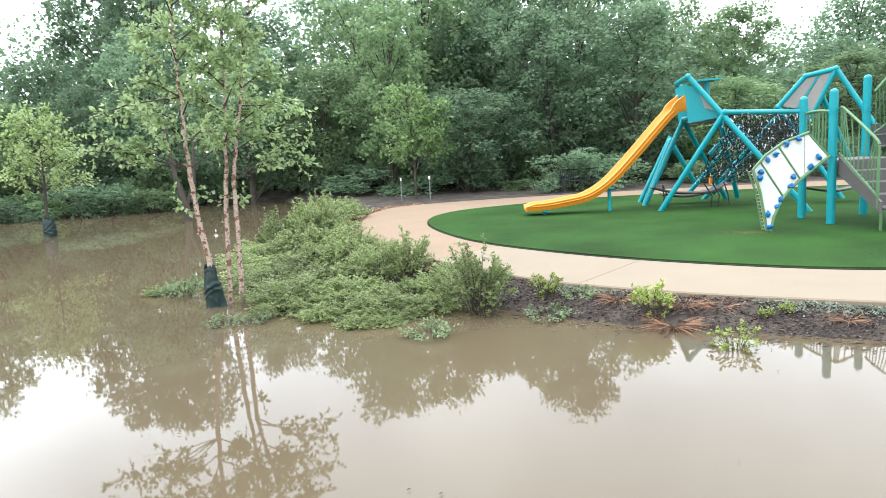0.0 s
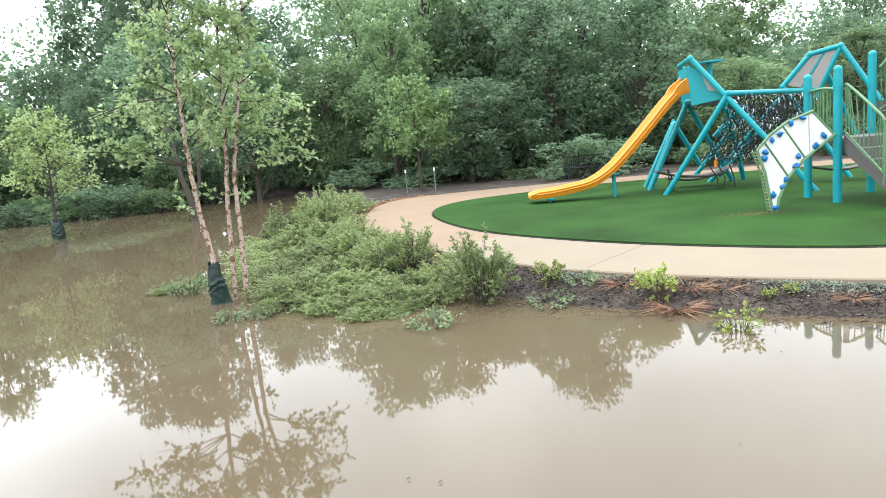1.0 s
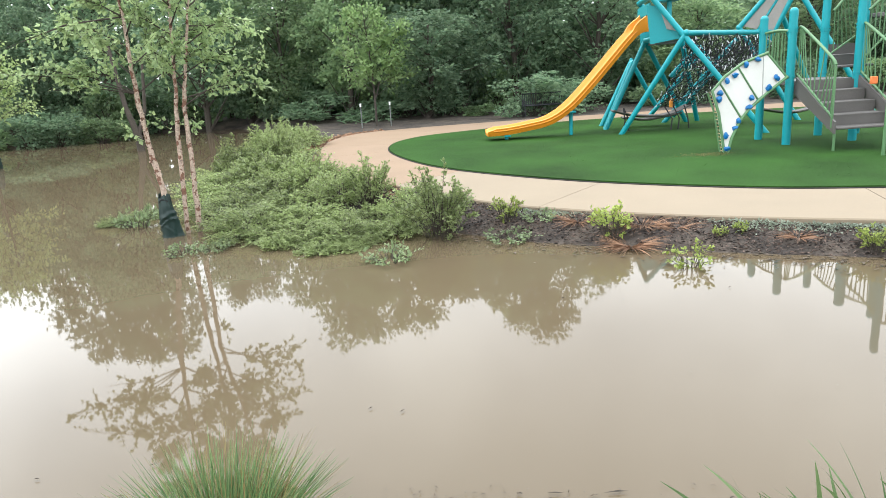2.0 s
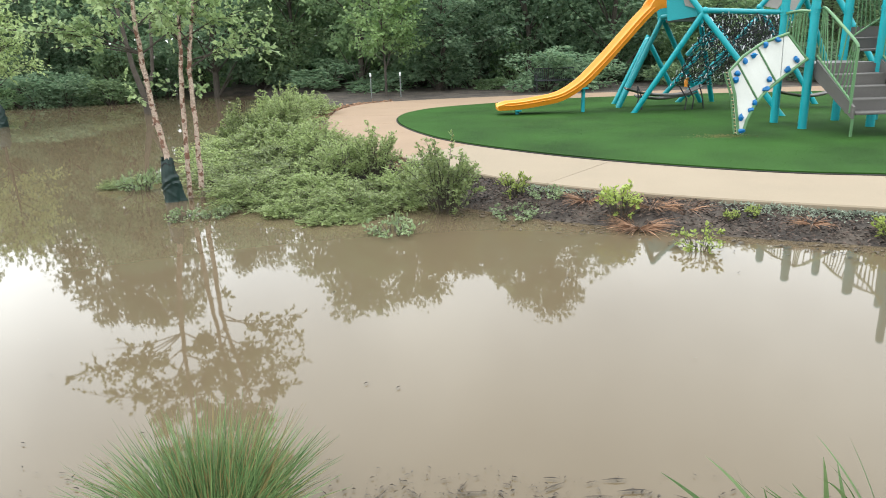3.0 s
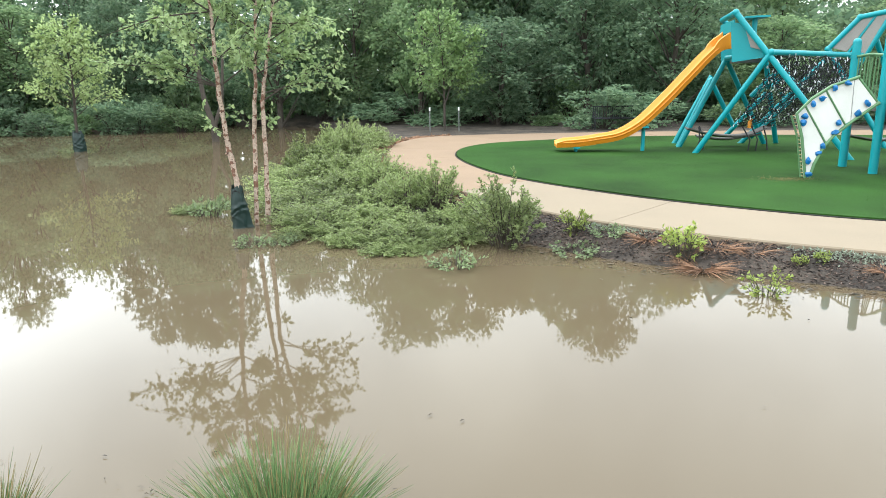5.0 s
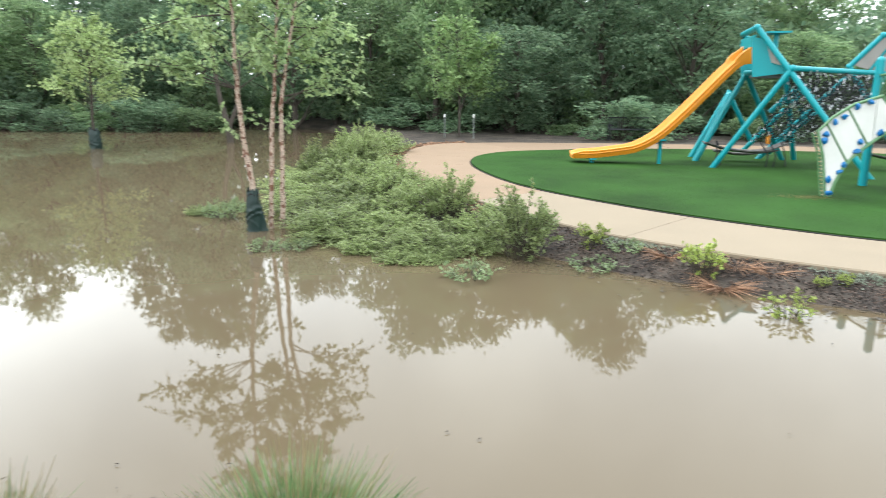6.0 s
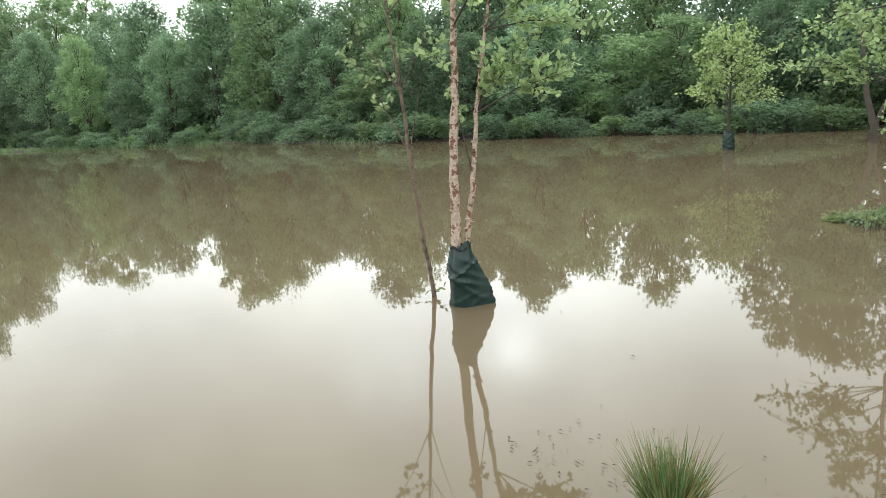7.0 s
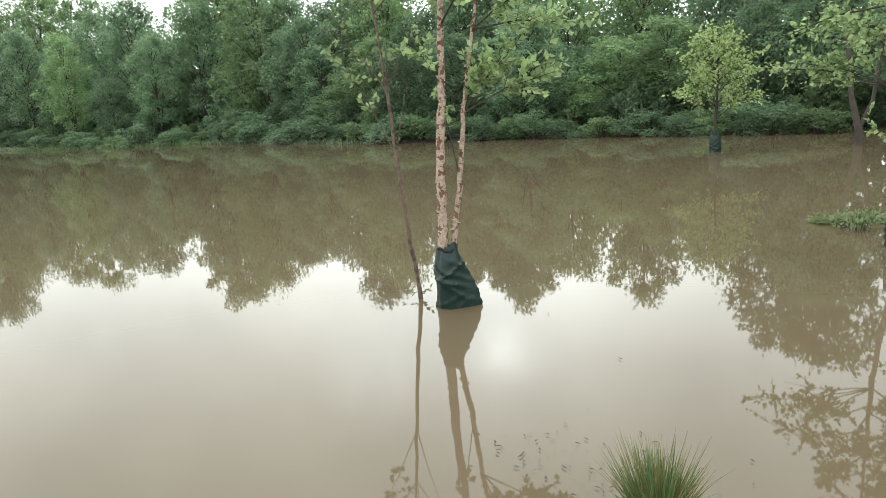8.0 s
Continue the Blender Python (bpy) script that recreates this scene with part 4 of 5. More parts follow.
def make_shrubs():
    rng = np.random.default_rng(17)
    protos = [shrub(51, 0.62, 0.62, 84, 54, 0.037, LEAF_SHRUB), shrub(52, 0.55, 0.68, 84, 54, 0.035, LEAF_SHRUB), shrub(53, 0.7, 0.55, 80, 54, 0.037, LEAF_SHRUB)]
    spots = [(-1.6, 7.3, 0.8), (-1.1, 6.95, 0.72), (-0.55, 6.75, 0.7), (-0.1, 6.75, 0.62), (-1.6, 7.7, 0.9), (-0.95, 7.4, 0.8), (-0.35, 7.35, 0.8), (-2.0, 8.4, 0.95), (-1.35, 8.3, 0.9),
             (-0.75, 8.15, 0.85), (-2.3, 9.3, 1.0), (-1.7, 9.2, 1.0), (-1.15, 9.1, 0.9), (-2.55, 10.3, 1.1), (-1.95, 10.2, 1.1), (-1.55, 10.1, 0.9), (-2.7, 11.4, 1.1), (-2.1, 11.3, 1.1),
             (-2.65, 12.5, 1.15), (-2.15, 12.6, 1.15), (-2.5, 13.6, 1.2), (-2.2, 14.6, 1.1), (-2.6, 15.4, 1.0), (-2.3, 16.2, 0.8), (0.1, 7.25, 0.65), (-0.75, 6.55, 0.5), (-1.15, 6.62, 0.5), (-0.4, 6.5, 0.45), (-1.6, 6.95, 0.55), (-0.75, 6.28, 0.42), (-0.5, 6.3, 0.36), (-3.1, 8.6, 0.5), (-3.35, 8.3, 0.42)]
    plant(protos, [(x, y, rng.uniform(0, 360), s * rng.uniform(0.95, 1.15), s * rng.uniform(0.8, 1.05) * (0.62 if ground_at(x, y) < -0.02 else 0.92)) for x, y, s in spots], "sprawling small-leaved green shrub at the water's edge", "shrub", "shrubs along the footpath")
    tall = shrub(54, 0.8, 0.42, 62, 50, 0.037, LEAF_SHRUB, 0.9)
    plant([tall], [(0.37, 6.52, 0, 1.0, 0.95), (-0.35, 7.9, 80, 0.8, 0.8), (-2.3, 12.1, 10, 0.95, 1.1), (-2.6, 11.2, 50, 0.95, 1.0), (-1.95, 11.4, 120, 0.9, 1.0), (-2.3, 13.2, 200, 0.9, 1.1)], "upright green shrub with long loose shoots", "shrub", "upright shrubs")
    low = shrub(55, 0.3, 0.2, 26, 14, 0.036, LEAF_YELLOW, 0.3)
    plant([low], [(1.0, 6.62, 0, 0.9, 0.9), (1.79, 5.86, 70, 1.1, 1.05), (3.52, 4.98, 130, 0.75, 0.75), (2.6, 5.56, 200, 0.4, 0.35), (2.76, 5.55, 20, 0.4, 0.4), (4.1, 5.05, 60, 0.5, 0.4)], "small yellow-green shrub in dark mulch", "shrub", "small shrubs in mulch")
    wet = shrub(56, 0.26, 0.3, 20, 12, 0.04, LEAF_YELLOW, 0.6)
    plant([wet], [(2.15, 5.06, 0, 0.8, 0.75)], "half-drowned yellow-green shrub in flood water", "shrub")
    sprig = shrub(57, 0.16, 0.3, 22, 14, 0.04, LEAF_GREY, 0.6)
    for m in ((-0.09, 5.8, 30, 0.85, 0.8), (-2.05, 6.6, 90, 0.7, 0.55), (-1.75, 6.62, 10, 0.6, 0.6), (0.98, 6.2, 0, 0.9, 0.6), (1.3, 6.45, 0, 0.7, 0.6)):
        copy_thing(tagged(sprig, "low grey-green plant half under water", "plant", "drowned plants"), pose(m[0], m[1], max(0.0, ground_at(m[0], m[1])) - 0.01, 0, 0, m[2]) @ Matrix.Diagonal((m[3], m[3], m[4], 1)))
    sprig.matrix_basis = pose(-3.0, 8.05, -0.01) @ Matrix.Diagonal((0.95, 0.95, 1.35, 1))


make_shrubs()


def grass_tuft(at, radius, height, count, label, dry=0.2, seed=0):
    rng = np.random.default_rng(seed)
    root = thing("grass_tuft", at, label, "grass", "grass tufts on the bank")
    for name, k, mat in (("blade", int(count * (1 - dry)), BLADE), ("dry_blade", int(count * dry), BLADE_DRY)):
        a, r = rng.uniform(0, 2 * math.pi, k), radius * 0.35 * np.sqrt(rng.uniform(0, 1, k))
        roots = np.stack([at[0] + r * np.cos(a), at[1] + r * np.sin(a), np.full(k, at[2] - 0.03)], 1)
        out = rng.uniform(0.0, 1.0, k) ** 0.8 * radius / height * 1.2
        ways = np.stack([np.cos(a) * out + rng.normal(0, 0.1, k), np.sin(a) * out + rng.normal(0, 0.1, k), np.ones(k)], 1)
        v, f = blade_arrays(rng, roots, ways, height * rng.uniform(0.6, 1.1, k), 0.0046, rng.uniform(0.02, 0.25, k), 5)
        part_arrays(name, v, f, mat, root, kind="stuff")


grass_tuft((-0.56, 2.2, 0.0), 0.36, 0.42, 1900, "lush green tuft of fine grass on the bank", 0.2, 61)
grass_tuft((-1.5, 2.12, 0.0), 0.135, 0.38, 800, "green and straw-coloured grass tuft on the bank", 0.42, 62)


def make_reeds():
    rng = np.random.default_rng(71)
    root = thing("broad_leaved_grass", (1.35, 1.8, 0.05), "broad-bladed green grass clump with bent tips", "grass")
    k = 105
    roots = np.stack([rng.uniform(1.08, 2.0, k), rng.uniform(1.7, 2.0, k), np.full(k, 0.03)], 1)
    left = roots[:, 0] < 1.42
    ways = np.stack([rng.normal(0, 0.3, k) - 0.45 * left - 0.15, rng.normal(0.15, 0.25, k), np.ones(k)], 1)
    v, f = blade_arrays(rng, roots, ways, rng.uniform(0.22, 0.41, k), 0.021, np.where(left, rng.uniform(0.02, 0.35, k), rng.uniform(0.0, 0.2, k)), 6)
    v2, f2 = blade_arrays(rng, [(1.42, 1.9, 0.03), (1.4, 1.92, 0.03), (1.38, 1.88, 0.03)], [(-0.28, 0.12, 1), (-0.2, 0.15, 1), (-0.5, 0.1, 1)], [0.52, 0.46, 0.4], 0.026, [0.34, 0.5, 0.3], 9)
    v, f = join_arrays((v, f), (v2, f2))
    part_arrays("blade", v, f, BLADE, root, kind="stuff")
    k = 700
    x = rng.uniform(-2.2, 2.2, k)
    roots = np.stack([x, rng.uniform(1.5, 2.3, k), np.zeros(k)], 1)
    roots[:, 2] = ground_height(roots[:, 0], roots[:, 1])
    keep = roots[:, 2] > 0.01
    roots = roots[keep]
    k = len(roots)
    v, f = blade_arrays(rng, roots, np.stack([rng.normal(0, 0.5, k), rng.normal(0, 0.5, k), np.ones(k)], 1), rng.uniform(0.04, 0.14, k), 0.006, 0.3, 3)
    tagged(part_arrays("bank_grass", v, f, BLADE), "sparse short grass on the muddy bank", "grass", kind="stuff")


make_reeds()


def make_litter():
    rng = np.random.default_rng(81)
    # bark chips over the bank
    k = 42000
    t = rng.uniform(0, 1, k)
    x = -0.4 + t * 8.0
    edge = np.interp(x, OUTER[::-1][:, 0][OUTER[::-1][:, 1] < 9], OUTER[::-1][:, 1][OUTER[::-1][:, 1] < 9])
    y = edge - rng.uniform(-0.0, 1.15, k)
    z = ground_height(x, y)
    keep = z > -0.005
    c = np.stack([x, y, z + 0.012], 1)[keep]
    w = np.column_stack([rng.normal(size=(len(c), 2)), rng.normal(0, 0.25, len(c))])
    v, f = leaf_arrays(rng, c, w, 0.026, 0.0085, 0.75)
    tagged(part_arrays("bark_mulch", v, f, BARK_CHIP), "dark shredded bark mulch on the bank", "mulch", kind="stuff")
    # mulch beside the bend of the path
    k = 2500
    i = rng.integers(64, 116, k)
    off = rng.uniform(0.02, 0.5, k)
    d = OUTER[i] - INNER[i]
    d /= np.linalg.norm(d, axis=1, keepdims=True)
    p = OUTER[i] + d * off[:, None] + rng.normal(0, 0.05, (k, 2))
    v, f = leaf_arrays(rng, np.column_stack([p, ground_height(p[:, 0], p[:, 1]) + 0.01]), np.column_stack([rng.normal(size=(k, 2)), rng.normal(0, 0.25, k)]), 0.07, 0.025, 0.5)
    tagged(part_arrays("pine_straw_mulch", v, f, STRAW), "reddish pine straw beside the footpath", "mulch", kind="stuff")
    # clumps of dead straw
    for n, (cx, cy, r, count) in enumerate(((1.9, 5.68, 0.18, 360), (1.6, 6.28, 0.16, 170), (2.08, 5.95, 0.2, 110), (2.33, 5.82, 0.16, 60), (3.1, 5.3, 0.11, 90), (4.3, 4.9, 0.14, 90))):
        a = rng.uniform(0, 2 * math.pi, count)
        rr = r * np.sqrt(rng.uniform(0, 1, count)) * 0.5
        gz = ground_at(cx, cy)
        roots = np.stack([cx + rr * np.cos(a), cy + rr * np.sin(a), np.full(count, gz)], 1)
        v, f = blade_arrays(rng, roots, np.stack([np.cos(a), np.sin(a), rng.uniform(0.15, 0.8, count)], 1), r * rng.uniform(0.6, 1.4, count), 0.0055, 0.25, 3)
        root = thing("straw_clump", (cx, cy, gz), "clump of dead reddish straw on mulch", "straw", "straw clumps")
        part_arrays("straw", v, f, STRAW, root)
    # floating bits by the near bank and over the pond
    k = 900
    near = rng.uniform(0, 1, k) < 0.75
    x = np.where(near, rng.uniform(-2.4, 1.6, k), rng.uniform(-9, 4, k))
    y = np.where(near, 2.2 + np.abs(rng.normal(0, 1, k)) * np.where(x > -0.9, 0.1, 0.3) - 0.08 * np.abs(x), rng.uniform(2.5, 12, k))
    d = shore_distance(x, y)
    ok = d < -0.03
    c = np.column_stack([x, y, np.full(k, 0.003)])[ok]
    v, f = leaf_arrays(rng, c, np.column_stack([rng.normal(size=(len(c), 2)) * np.array([1, 0.5]), np.zeros(len(c))]), 0.02, 0.006, 0.85)
    v[:, 2] = 0.008 + 0.003 * (np.arange(len(v)) % 2)
    # a line of bits along the flooded mulch
    k = 700
    u = rng.uniform(0, 1, k)
    x = 0.3 + 4.6 * u
    y = np.interp(x, [q[0] for q in SHORE[3:11]][::-1], [q[1] for q in SHORE[3:11]][::-1]) - np.abs(rng.normal(0, 0.22, k)) - 0.02
    v2, f2 = leaf_arrays(rng, np.column_stack([x, y, np.full(k, 0.003)]), np.column_stack([rng.normal(size=(k, 2)) * np.array([1, 0.4]), np.zeros(k)]), 0.045, 0.014, 0.8)
    v2[:, 2] = 0.008 + 0.002 * (np.arange(len(v2)) % 2)
    # sodden twigs and chips gathered against the near bank
    k = 300
    x = rng.uniform(-0.25, 1.15, k)
    y = 2.2 + 0.14 * np.sin(3 * x + 1) + np.abs(rng.normal(0, 0.09, k))
    v3, f3 = leaf_arrays(rng, np.column_stack([x, y, np.full(k, 0.003)]), np.column_stack([rng.normal(size=(k, 2)) * np.array([1, 0.45]), np.zeros(k)]), 0.014, 0.006, 0.9)
    k = 26
    x, y = rng.uniform(-0.1, 1.1, k), 2.26 + np.abs(rng.normal(0, 0.07, k))
    v4, f4 = leaf_arrays(rng, np.column_stack([x, y, np.full(k, 0.003)]), np.column_stack([rng.normal(0, 1, k), rng.normal(0, 0.3, k), np.zeros(k)]), 0.075, 0.009, 0.6)
    for arr in (v3, v4):
        arr[:, 2] = 0.008 + 0.003 * (np.arange(len(arr)) % 2)
    v, f = join_arrays((v, f), (v2, f2), (v3, f3), (v4, f4))
    tagged(part_arrays("floating_debris", v, f, DEBRIS), "scattered twigs and leaf bits floating on the water", "debris", kind="stuff")
    # low silvery groundcover along the path's edge
    k = 2600
    x = rng.choice([1.35, 2.95, 3.35, 3.75, 4.15, 4.6], k) + rng.normal(0, 0.2, k)
    y = np.interp(x, OUTER[::-1][:, 0][OUTER[::-1][:, 1] < 9], OUTER[::-1][:, 1][OUTER[::-1][:, 1] < 9]) - 0.03 - np.abs(rng.normal(0, 0.1, k))
    v, f = leaf_arrays(rng, np.column_stack([x, y, ground_height(x, y) + 0.012]), np.column_stack([rng.normal(size=(k, 2)), rng.uniform(0.1, 0.9, k)]), 0.03, 0.009, 0.5)
    tagged(part_arrays("groundcover", v, f, LEAF_SILVER), "low silvery green groundcover beside the footpath", "plants", kind="stuff")


make_litter()


# ---- playground ----
TZ = 0.2


def make_slide():
    root = thing("slide", (3.0, 13.05, TZ), "yellow-orange plastic open slide curving down to turf", "slide")
    line = spline([(4.52, 13.05, 2.0), (4.34, 13.05, 1.96), (4.15, 13.05, 1.80), (3.82, 13.05, 1.44), (3.43, 13.05, 1.02), (3.07, 13.05, 0.68), (2.7, 13.05, 0.47), (2.3, 13.05, 0.39), (1.9, 13.05, 0.34), (1.56, 13.05, 0.33)], 6)
    bm = bmesh.new()
    rows = []
    n = len(line)
    for i, p in enumerate(line):
        d = line[min(i + 1, n - 1)] - line[max(i - 1, 0)]
        d = Vector(d).normalized()
        up = Vector((-d.z, 0, d.x)) * (-1 if d.x > 0 else 1)
        up = Vector((d.z, 0, -d.x)) if up.z < 0 else up
        wall = 0.085 + 0.17 * max(0.0, 1 - i / 9)
        if i > n - 4:
            wall = 0.085 - 0.015 * (i - n + 4)
        prof = [(-0.205, wall), (-0.23, wall + 0.012), (-0.255, wall), (-0.24, 0.02), (-0.21, -0.045), (0.21, -0.045), (0.24, 0.02), (0.255, wall), (0.23, wall + 0.012), (0.205, wall), (0.19, 0.05), (0.12, 0.0), (-0.12, 0.0), (-0.19, 0.05)]
        rows.append([bm.verts.new(Vector(p) + Vector((0, w, 0)) + up * h) for w, h in prof])
    for a, b in zip(rows, rows[1:]):
        for k in range(len(a)):
            bm.faces.new((a[k], a[(k + 1) % len(a)], b[(k + 1) % len(a)], b[k]))
    bm.faces.new(rows[0])
    bm.faces.new(rows[-1][::-1])
    bmesh.ops.recalc_face_normals(bm, faces=bm.faces[:])
    part("chute", bm, ORANGE, root)
    for y in (12.805, 13.295):
        part("side_rib", rod([(p[0], y, p[2] + 0.04) for p in line[8:-2]], 0.012, 6), ORANGE, root)
    for x, z in ((1.92, 0.275), (3.12, 0.63)):
        part("support_post", rod([(x, 13.0, TZ - 0.05), (x, 13.0, z)], 0.035, 10), TEAL, root, "teal steel support post")
        part("bracket", block((x, 13.03, z), (0.12, 0.4, 0.03)), TEAL, root)


make_slide()


def ball_cap(p, r):
    bm = bmesh.new()
    bmesh.ops.create_uvsphere(bm, u_segments=12, v_segments=6, radius=r)
    bmesh.ops.translate(bm, verts=bm.verts, vec=p)
    return bm


def make_net_climber():
    root = thing("net_climber", (5.6, 12.9, TZ), "teal tube-framed rope net climber with roof panels", "climbing frame")
    foot_l, foot_r, apex, hood = Vector((3.9, 12.57, TZ - 0.05)), Vector((5.98, 11.32, TZ - 0.05)), Vector((4.84, 12.0, 1.86)), Vector((4.34, 12.31, 2.5))
    roof = [Vector((6.47, 13.55, 1.94)), Vector((6.87, 13.35, 2.47)), Vector((7.31, 13.12, 2.56)), Vector((7.01, 13.28, 1.75))]
    back = Vector((0.33, 1.6, 0))
    tubes = [(foot_l, apex), (foot_r, hood), (apex, (6.95, 13.3, 1.82)), ((3.92, 13.6, 0.15), (4.66, 13.5, 1.8)), ((4.05, 14.4, 0.15), (4.68, 14.3, 1.5)), ((3.98, 13.85, 0.15), (4.55, 13.9, 1.42)),
             ((4.66, 13.5, 1.8), (5.75, 14.1, 0.15)), ((5.17, 15.0, 0.15), (6.05, 14.3, 1.5)), ((5.3, 14.3, 0.15), (6.47, 13.6, 1.75)), ((4.62, 14.2, 1.45), (5.2, 14.4, 0.55)),
             (hood, hood + back), (hood + back, apex + Vector((0.5, 1.5, 0.0))), (apex, apex + Vector((-0.2, 1.45, -0.05))), (apex + Vector((0.5, 1.5, 0)), (6.0, 14.2, 0.15)),
             (roof[1], roof[2]), (roof[0], roof[1]), (roof[2], (6.35, 13.75, 0.15)), (roof[2], (8.5, 12.3, 0.15)), (roof[0], (7.45, 13.0, 0.15)), (roof[1] + Vector((0.2, 0.1, 0)), (8.4, 13.9, 0.15)),
             ((5.5, 14.3, 1.1), (5.85, 13.9, 1.65)), ((5.85, 13.9, 1.65), (6.1, 13.6, 1.15))]
    for a, b in tubes:
        part("tube", rod([a, b], 0.047, 10), TEAL, root)
    for p in (apex, hood, roof[1], roof[2], roof[0]):
        part("joint", ball_cap(p, 0.058), TEAL, root)
    # slide hood: side cheeks, weathered triangle and cap
    low = Vector((4.38, 12.42, 1.72))
    for off in (Vector((0, 0, 0)), back * 0.8):
        part("hood_panel", slab_from([low + off, Vector((4.92, 12.1, 1.8)) + off, Vector((4.44, 12.36, 2.34)) + off, Vector((4.32, 12.44, 2.36)) + off], 0.02), TEAL_PANEL, root, "teal plastic side panel")
    part("hood_inset", slab_from([Vector((4.88, 12.085, 1.86)), Vector((4.5, 12.3, 2.27)), Vector((4.6, 12.24, 1.95))], 0.012), ROOF_GREY, root, "grey weathered inset")

    part("hood_cap", slab_from([(4.72, 12.85, 2.47), (5.06, 12.7, 2.47), (5.12, 13.3, 2.47), (4.78, 13.4, 2.47)], 0.03), TEAL_PANEL, root)
    part("hood_front", slab_from([(4.37, 12.42, 2.4), (4.37, 12.42, 2.22), (4.62, 13.8, 2.22), (4.62, 13.8, 2.4)], 0.02), TEAL_PANEL, root)
    part("cap_post", rod([(4.92, 13.0, 1.75), (4.92, 13.0, 2.46)], 0.045, 10), TEAL, root)
    part("platform", slab_from([(4.45, 12.5, 1.74), (4.9, 12.25, 1.74), (5.25, 13.4, 1.74), (4.75, 13.6, 1.74)], 0.05), GREY, root, "grey perforated platform")
    # roof: two weathered plates with a gap
    def lerp(u, v):
        return roof[0].lerp(roof[3], u).lerp(roof[1].lerp(roof[2], u), v)
    for a, b in ((0.08, 0.46), (0.56, 0.94)):
        part("roof_panel", slab_from([lerp(a, 0.06), lerp(b, 0.06), lerp(b, 0.96), lerp(a, 0.96)], 0.02), ROOF_GREY, root, "grey weathered roof panel")
    part("roof_bar", rod([lerp(0.51, 0.0), lerp(0.51, 1.0)], 0.02, 8), TEAL, root)
    # the rope net: two sloping diamond meshes below the ridge
    rng = np.random.default_rng(91)
    bm, cl = bmesh.new(), bmesh.new()
    ridge_a, ridge_b = apex + Vector((0.08, 0.05, -0.06)), Vector((6.9, 13.25, 1.74))
    for sheet, (low_a, low_b) in enumerate(((Vector((4.65, 12.75, 0.75)), Vector((6.5, 12.9, 0.72))), (Vector((4.9, 13.5, 0.62)), Vector((6.8, 13.9, 0.6))), (Vector((5.0, 12.2, 1.25)), Vector((6.6, 12.7, 1.2))))):
        nu, nv = 17, 8
        grid = [[ridge_a.lerp(ridge_b, i / nu).lerp(low_a.lerp(low_b, i / nu), j / nv) + Vector(rng.normal(0, 0.03, 3)) - Vector((0, 0, 0.12 * math.sin(math.pi * j / nv))) for j in range(nv + 1)] for i in range(nu + 1)]
        for i in range(nu + 1):
            for j in range(nv + 1):
                if i < nu and j < nv:
                    tube(bm, [grid[i][j], grid[i + 1][j + 1]], 0.006, 4, cap=False)
                    tube(bm, [grid[i + 1][j], grid[i][j + 1]], 0.006, 4, cap=False)
                if i < nu:
                    tube(bm, [grid[i][j], grid[i + 1][j]], 0.006, 4, cap=False)
                if rng.uniform() < 0.62:
                    p = grid[i][j]
                    d = Vector(rng.normal(0, 0.01, 3)) + Vector((0, 0, 0.02))
                    tube(cl, [p - d, p + d], 0.0095, 6)
    part("rope_net", bm, ROPE, root, "black rope climbing net", kind="stuff")
    part("rope_clamp", cl, CLAMP, root, "silver rope clamps", kind="stuff")
    # slung membranes and loose ropes under the net
    for pts, wide in (([(3.95, 13.2, 0.6), (4.35, 13.0, 0.5), (4.9, 13.0, 0.48), (5.35, 13.1, 0.62)], 0.28), ([(4.3, 13.7, 0.42), (4.8, 13.7, 0.36), (5.4, 13.6, 0.45)], 0.22), ([(6.5, 12.7, 0.5), (7.0, 12.5, 0.42), (7.5, 12.4, 0.52)], 0.2)):
        line = spline(pts, 6)
        bm = bmesh.new()
        rows = [[bm.verts.new((p[0], p[1] + k * wide, p[2] - 0.03 * (1 - abs(k) * 2) + t)) for k, t in ((-0.5, 0), (0, 0), (0.5, 0), (0.5, -0.02), (0, -0.02), (-0.5, -0.02))] for p in line]
        for a, b in zip(rows, rows[1:]):
            for k in range(6):
                bm.faces.new((a[k], a[(k + 1) % 6], b[(k + 1) % 6], b[k]))
        bm.faces.new(rows[0])
        bm.faces.new(rows[-1][::-1])
        bmesh.ops.recalc_face_normals(bm, faces=bm.faces[:])
        part("membrane", bm, GREY, root, "grey rubber hammock membrane")
    for x, y in ((4.9, 12.75), (5.05, 12.8), (5.3, 12.9), (4.05, 12.9), (4.2, 13.0)):
        part("anchor_rope", rod([(x, y, TZ - 0.02), (x + rng.uniform(-0.06, 0.06), y, 0.4), (x + rng.uniform(-0.1, 0.1), y + 0.1, 0.62)], 0.012, 6), ROPE, root)
    part("crossbar", rod([(5.29, 13.3, 1.23), (5.95, 13.3, 1.22)], 0.022, 8), GREEN, root, "green steel crossbar")
    for a, b in (((5.53, 13.6, 1.48), (5.2, 13.65, 1.12)), ((5.53, 13.6, 1.48), (5.82, 13.65, 1.1)), ((5.67, 13.6, 0.78), (5.3, 13.7, 0.35)), ((5.67, 13.6, 0.78), (6.1, 13.5, 1.25))):
        part("tube", rod([a, b], 0.034, 8), TEAL, root)
    part("grip", rod([(4.93, 12.85, 0.6), (4.93, 12.85, 0.7), (4.96, 12.85, 0.76)], [0.03, 0.035, 0.02], 8), ORANGE, root, "orange plastic grip")


make_net_climber()


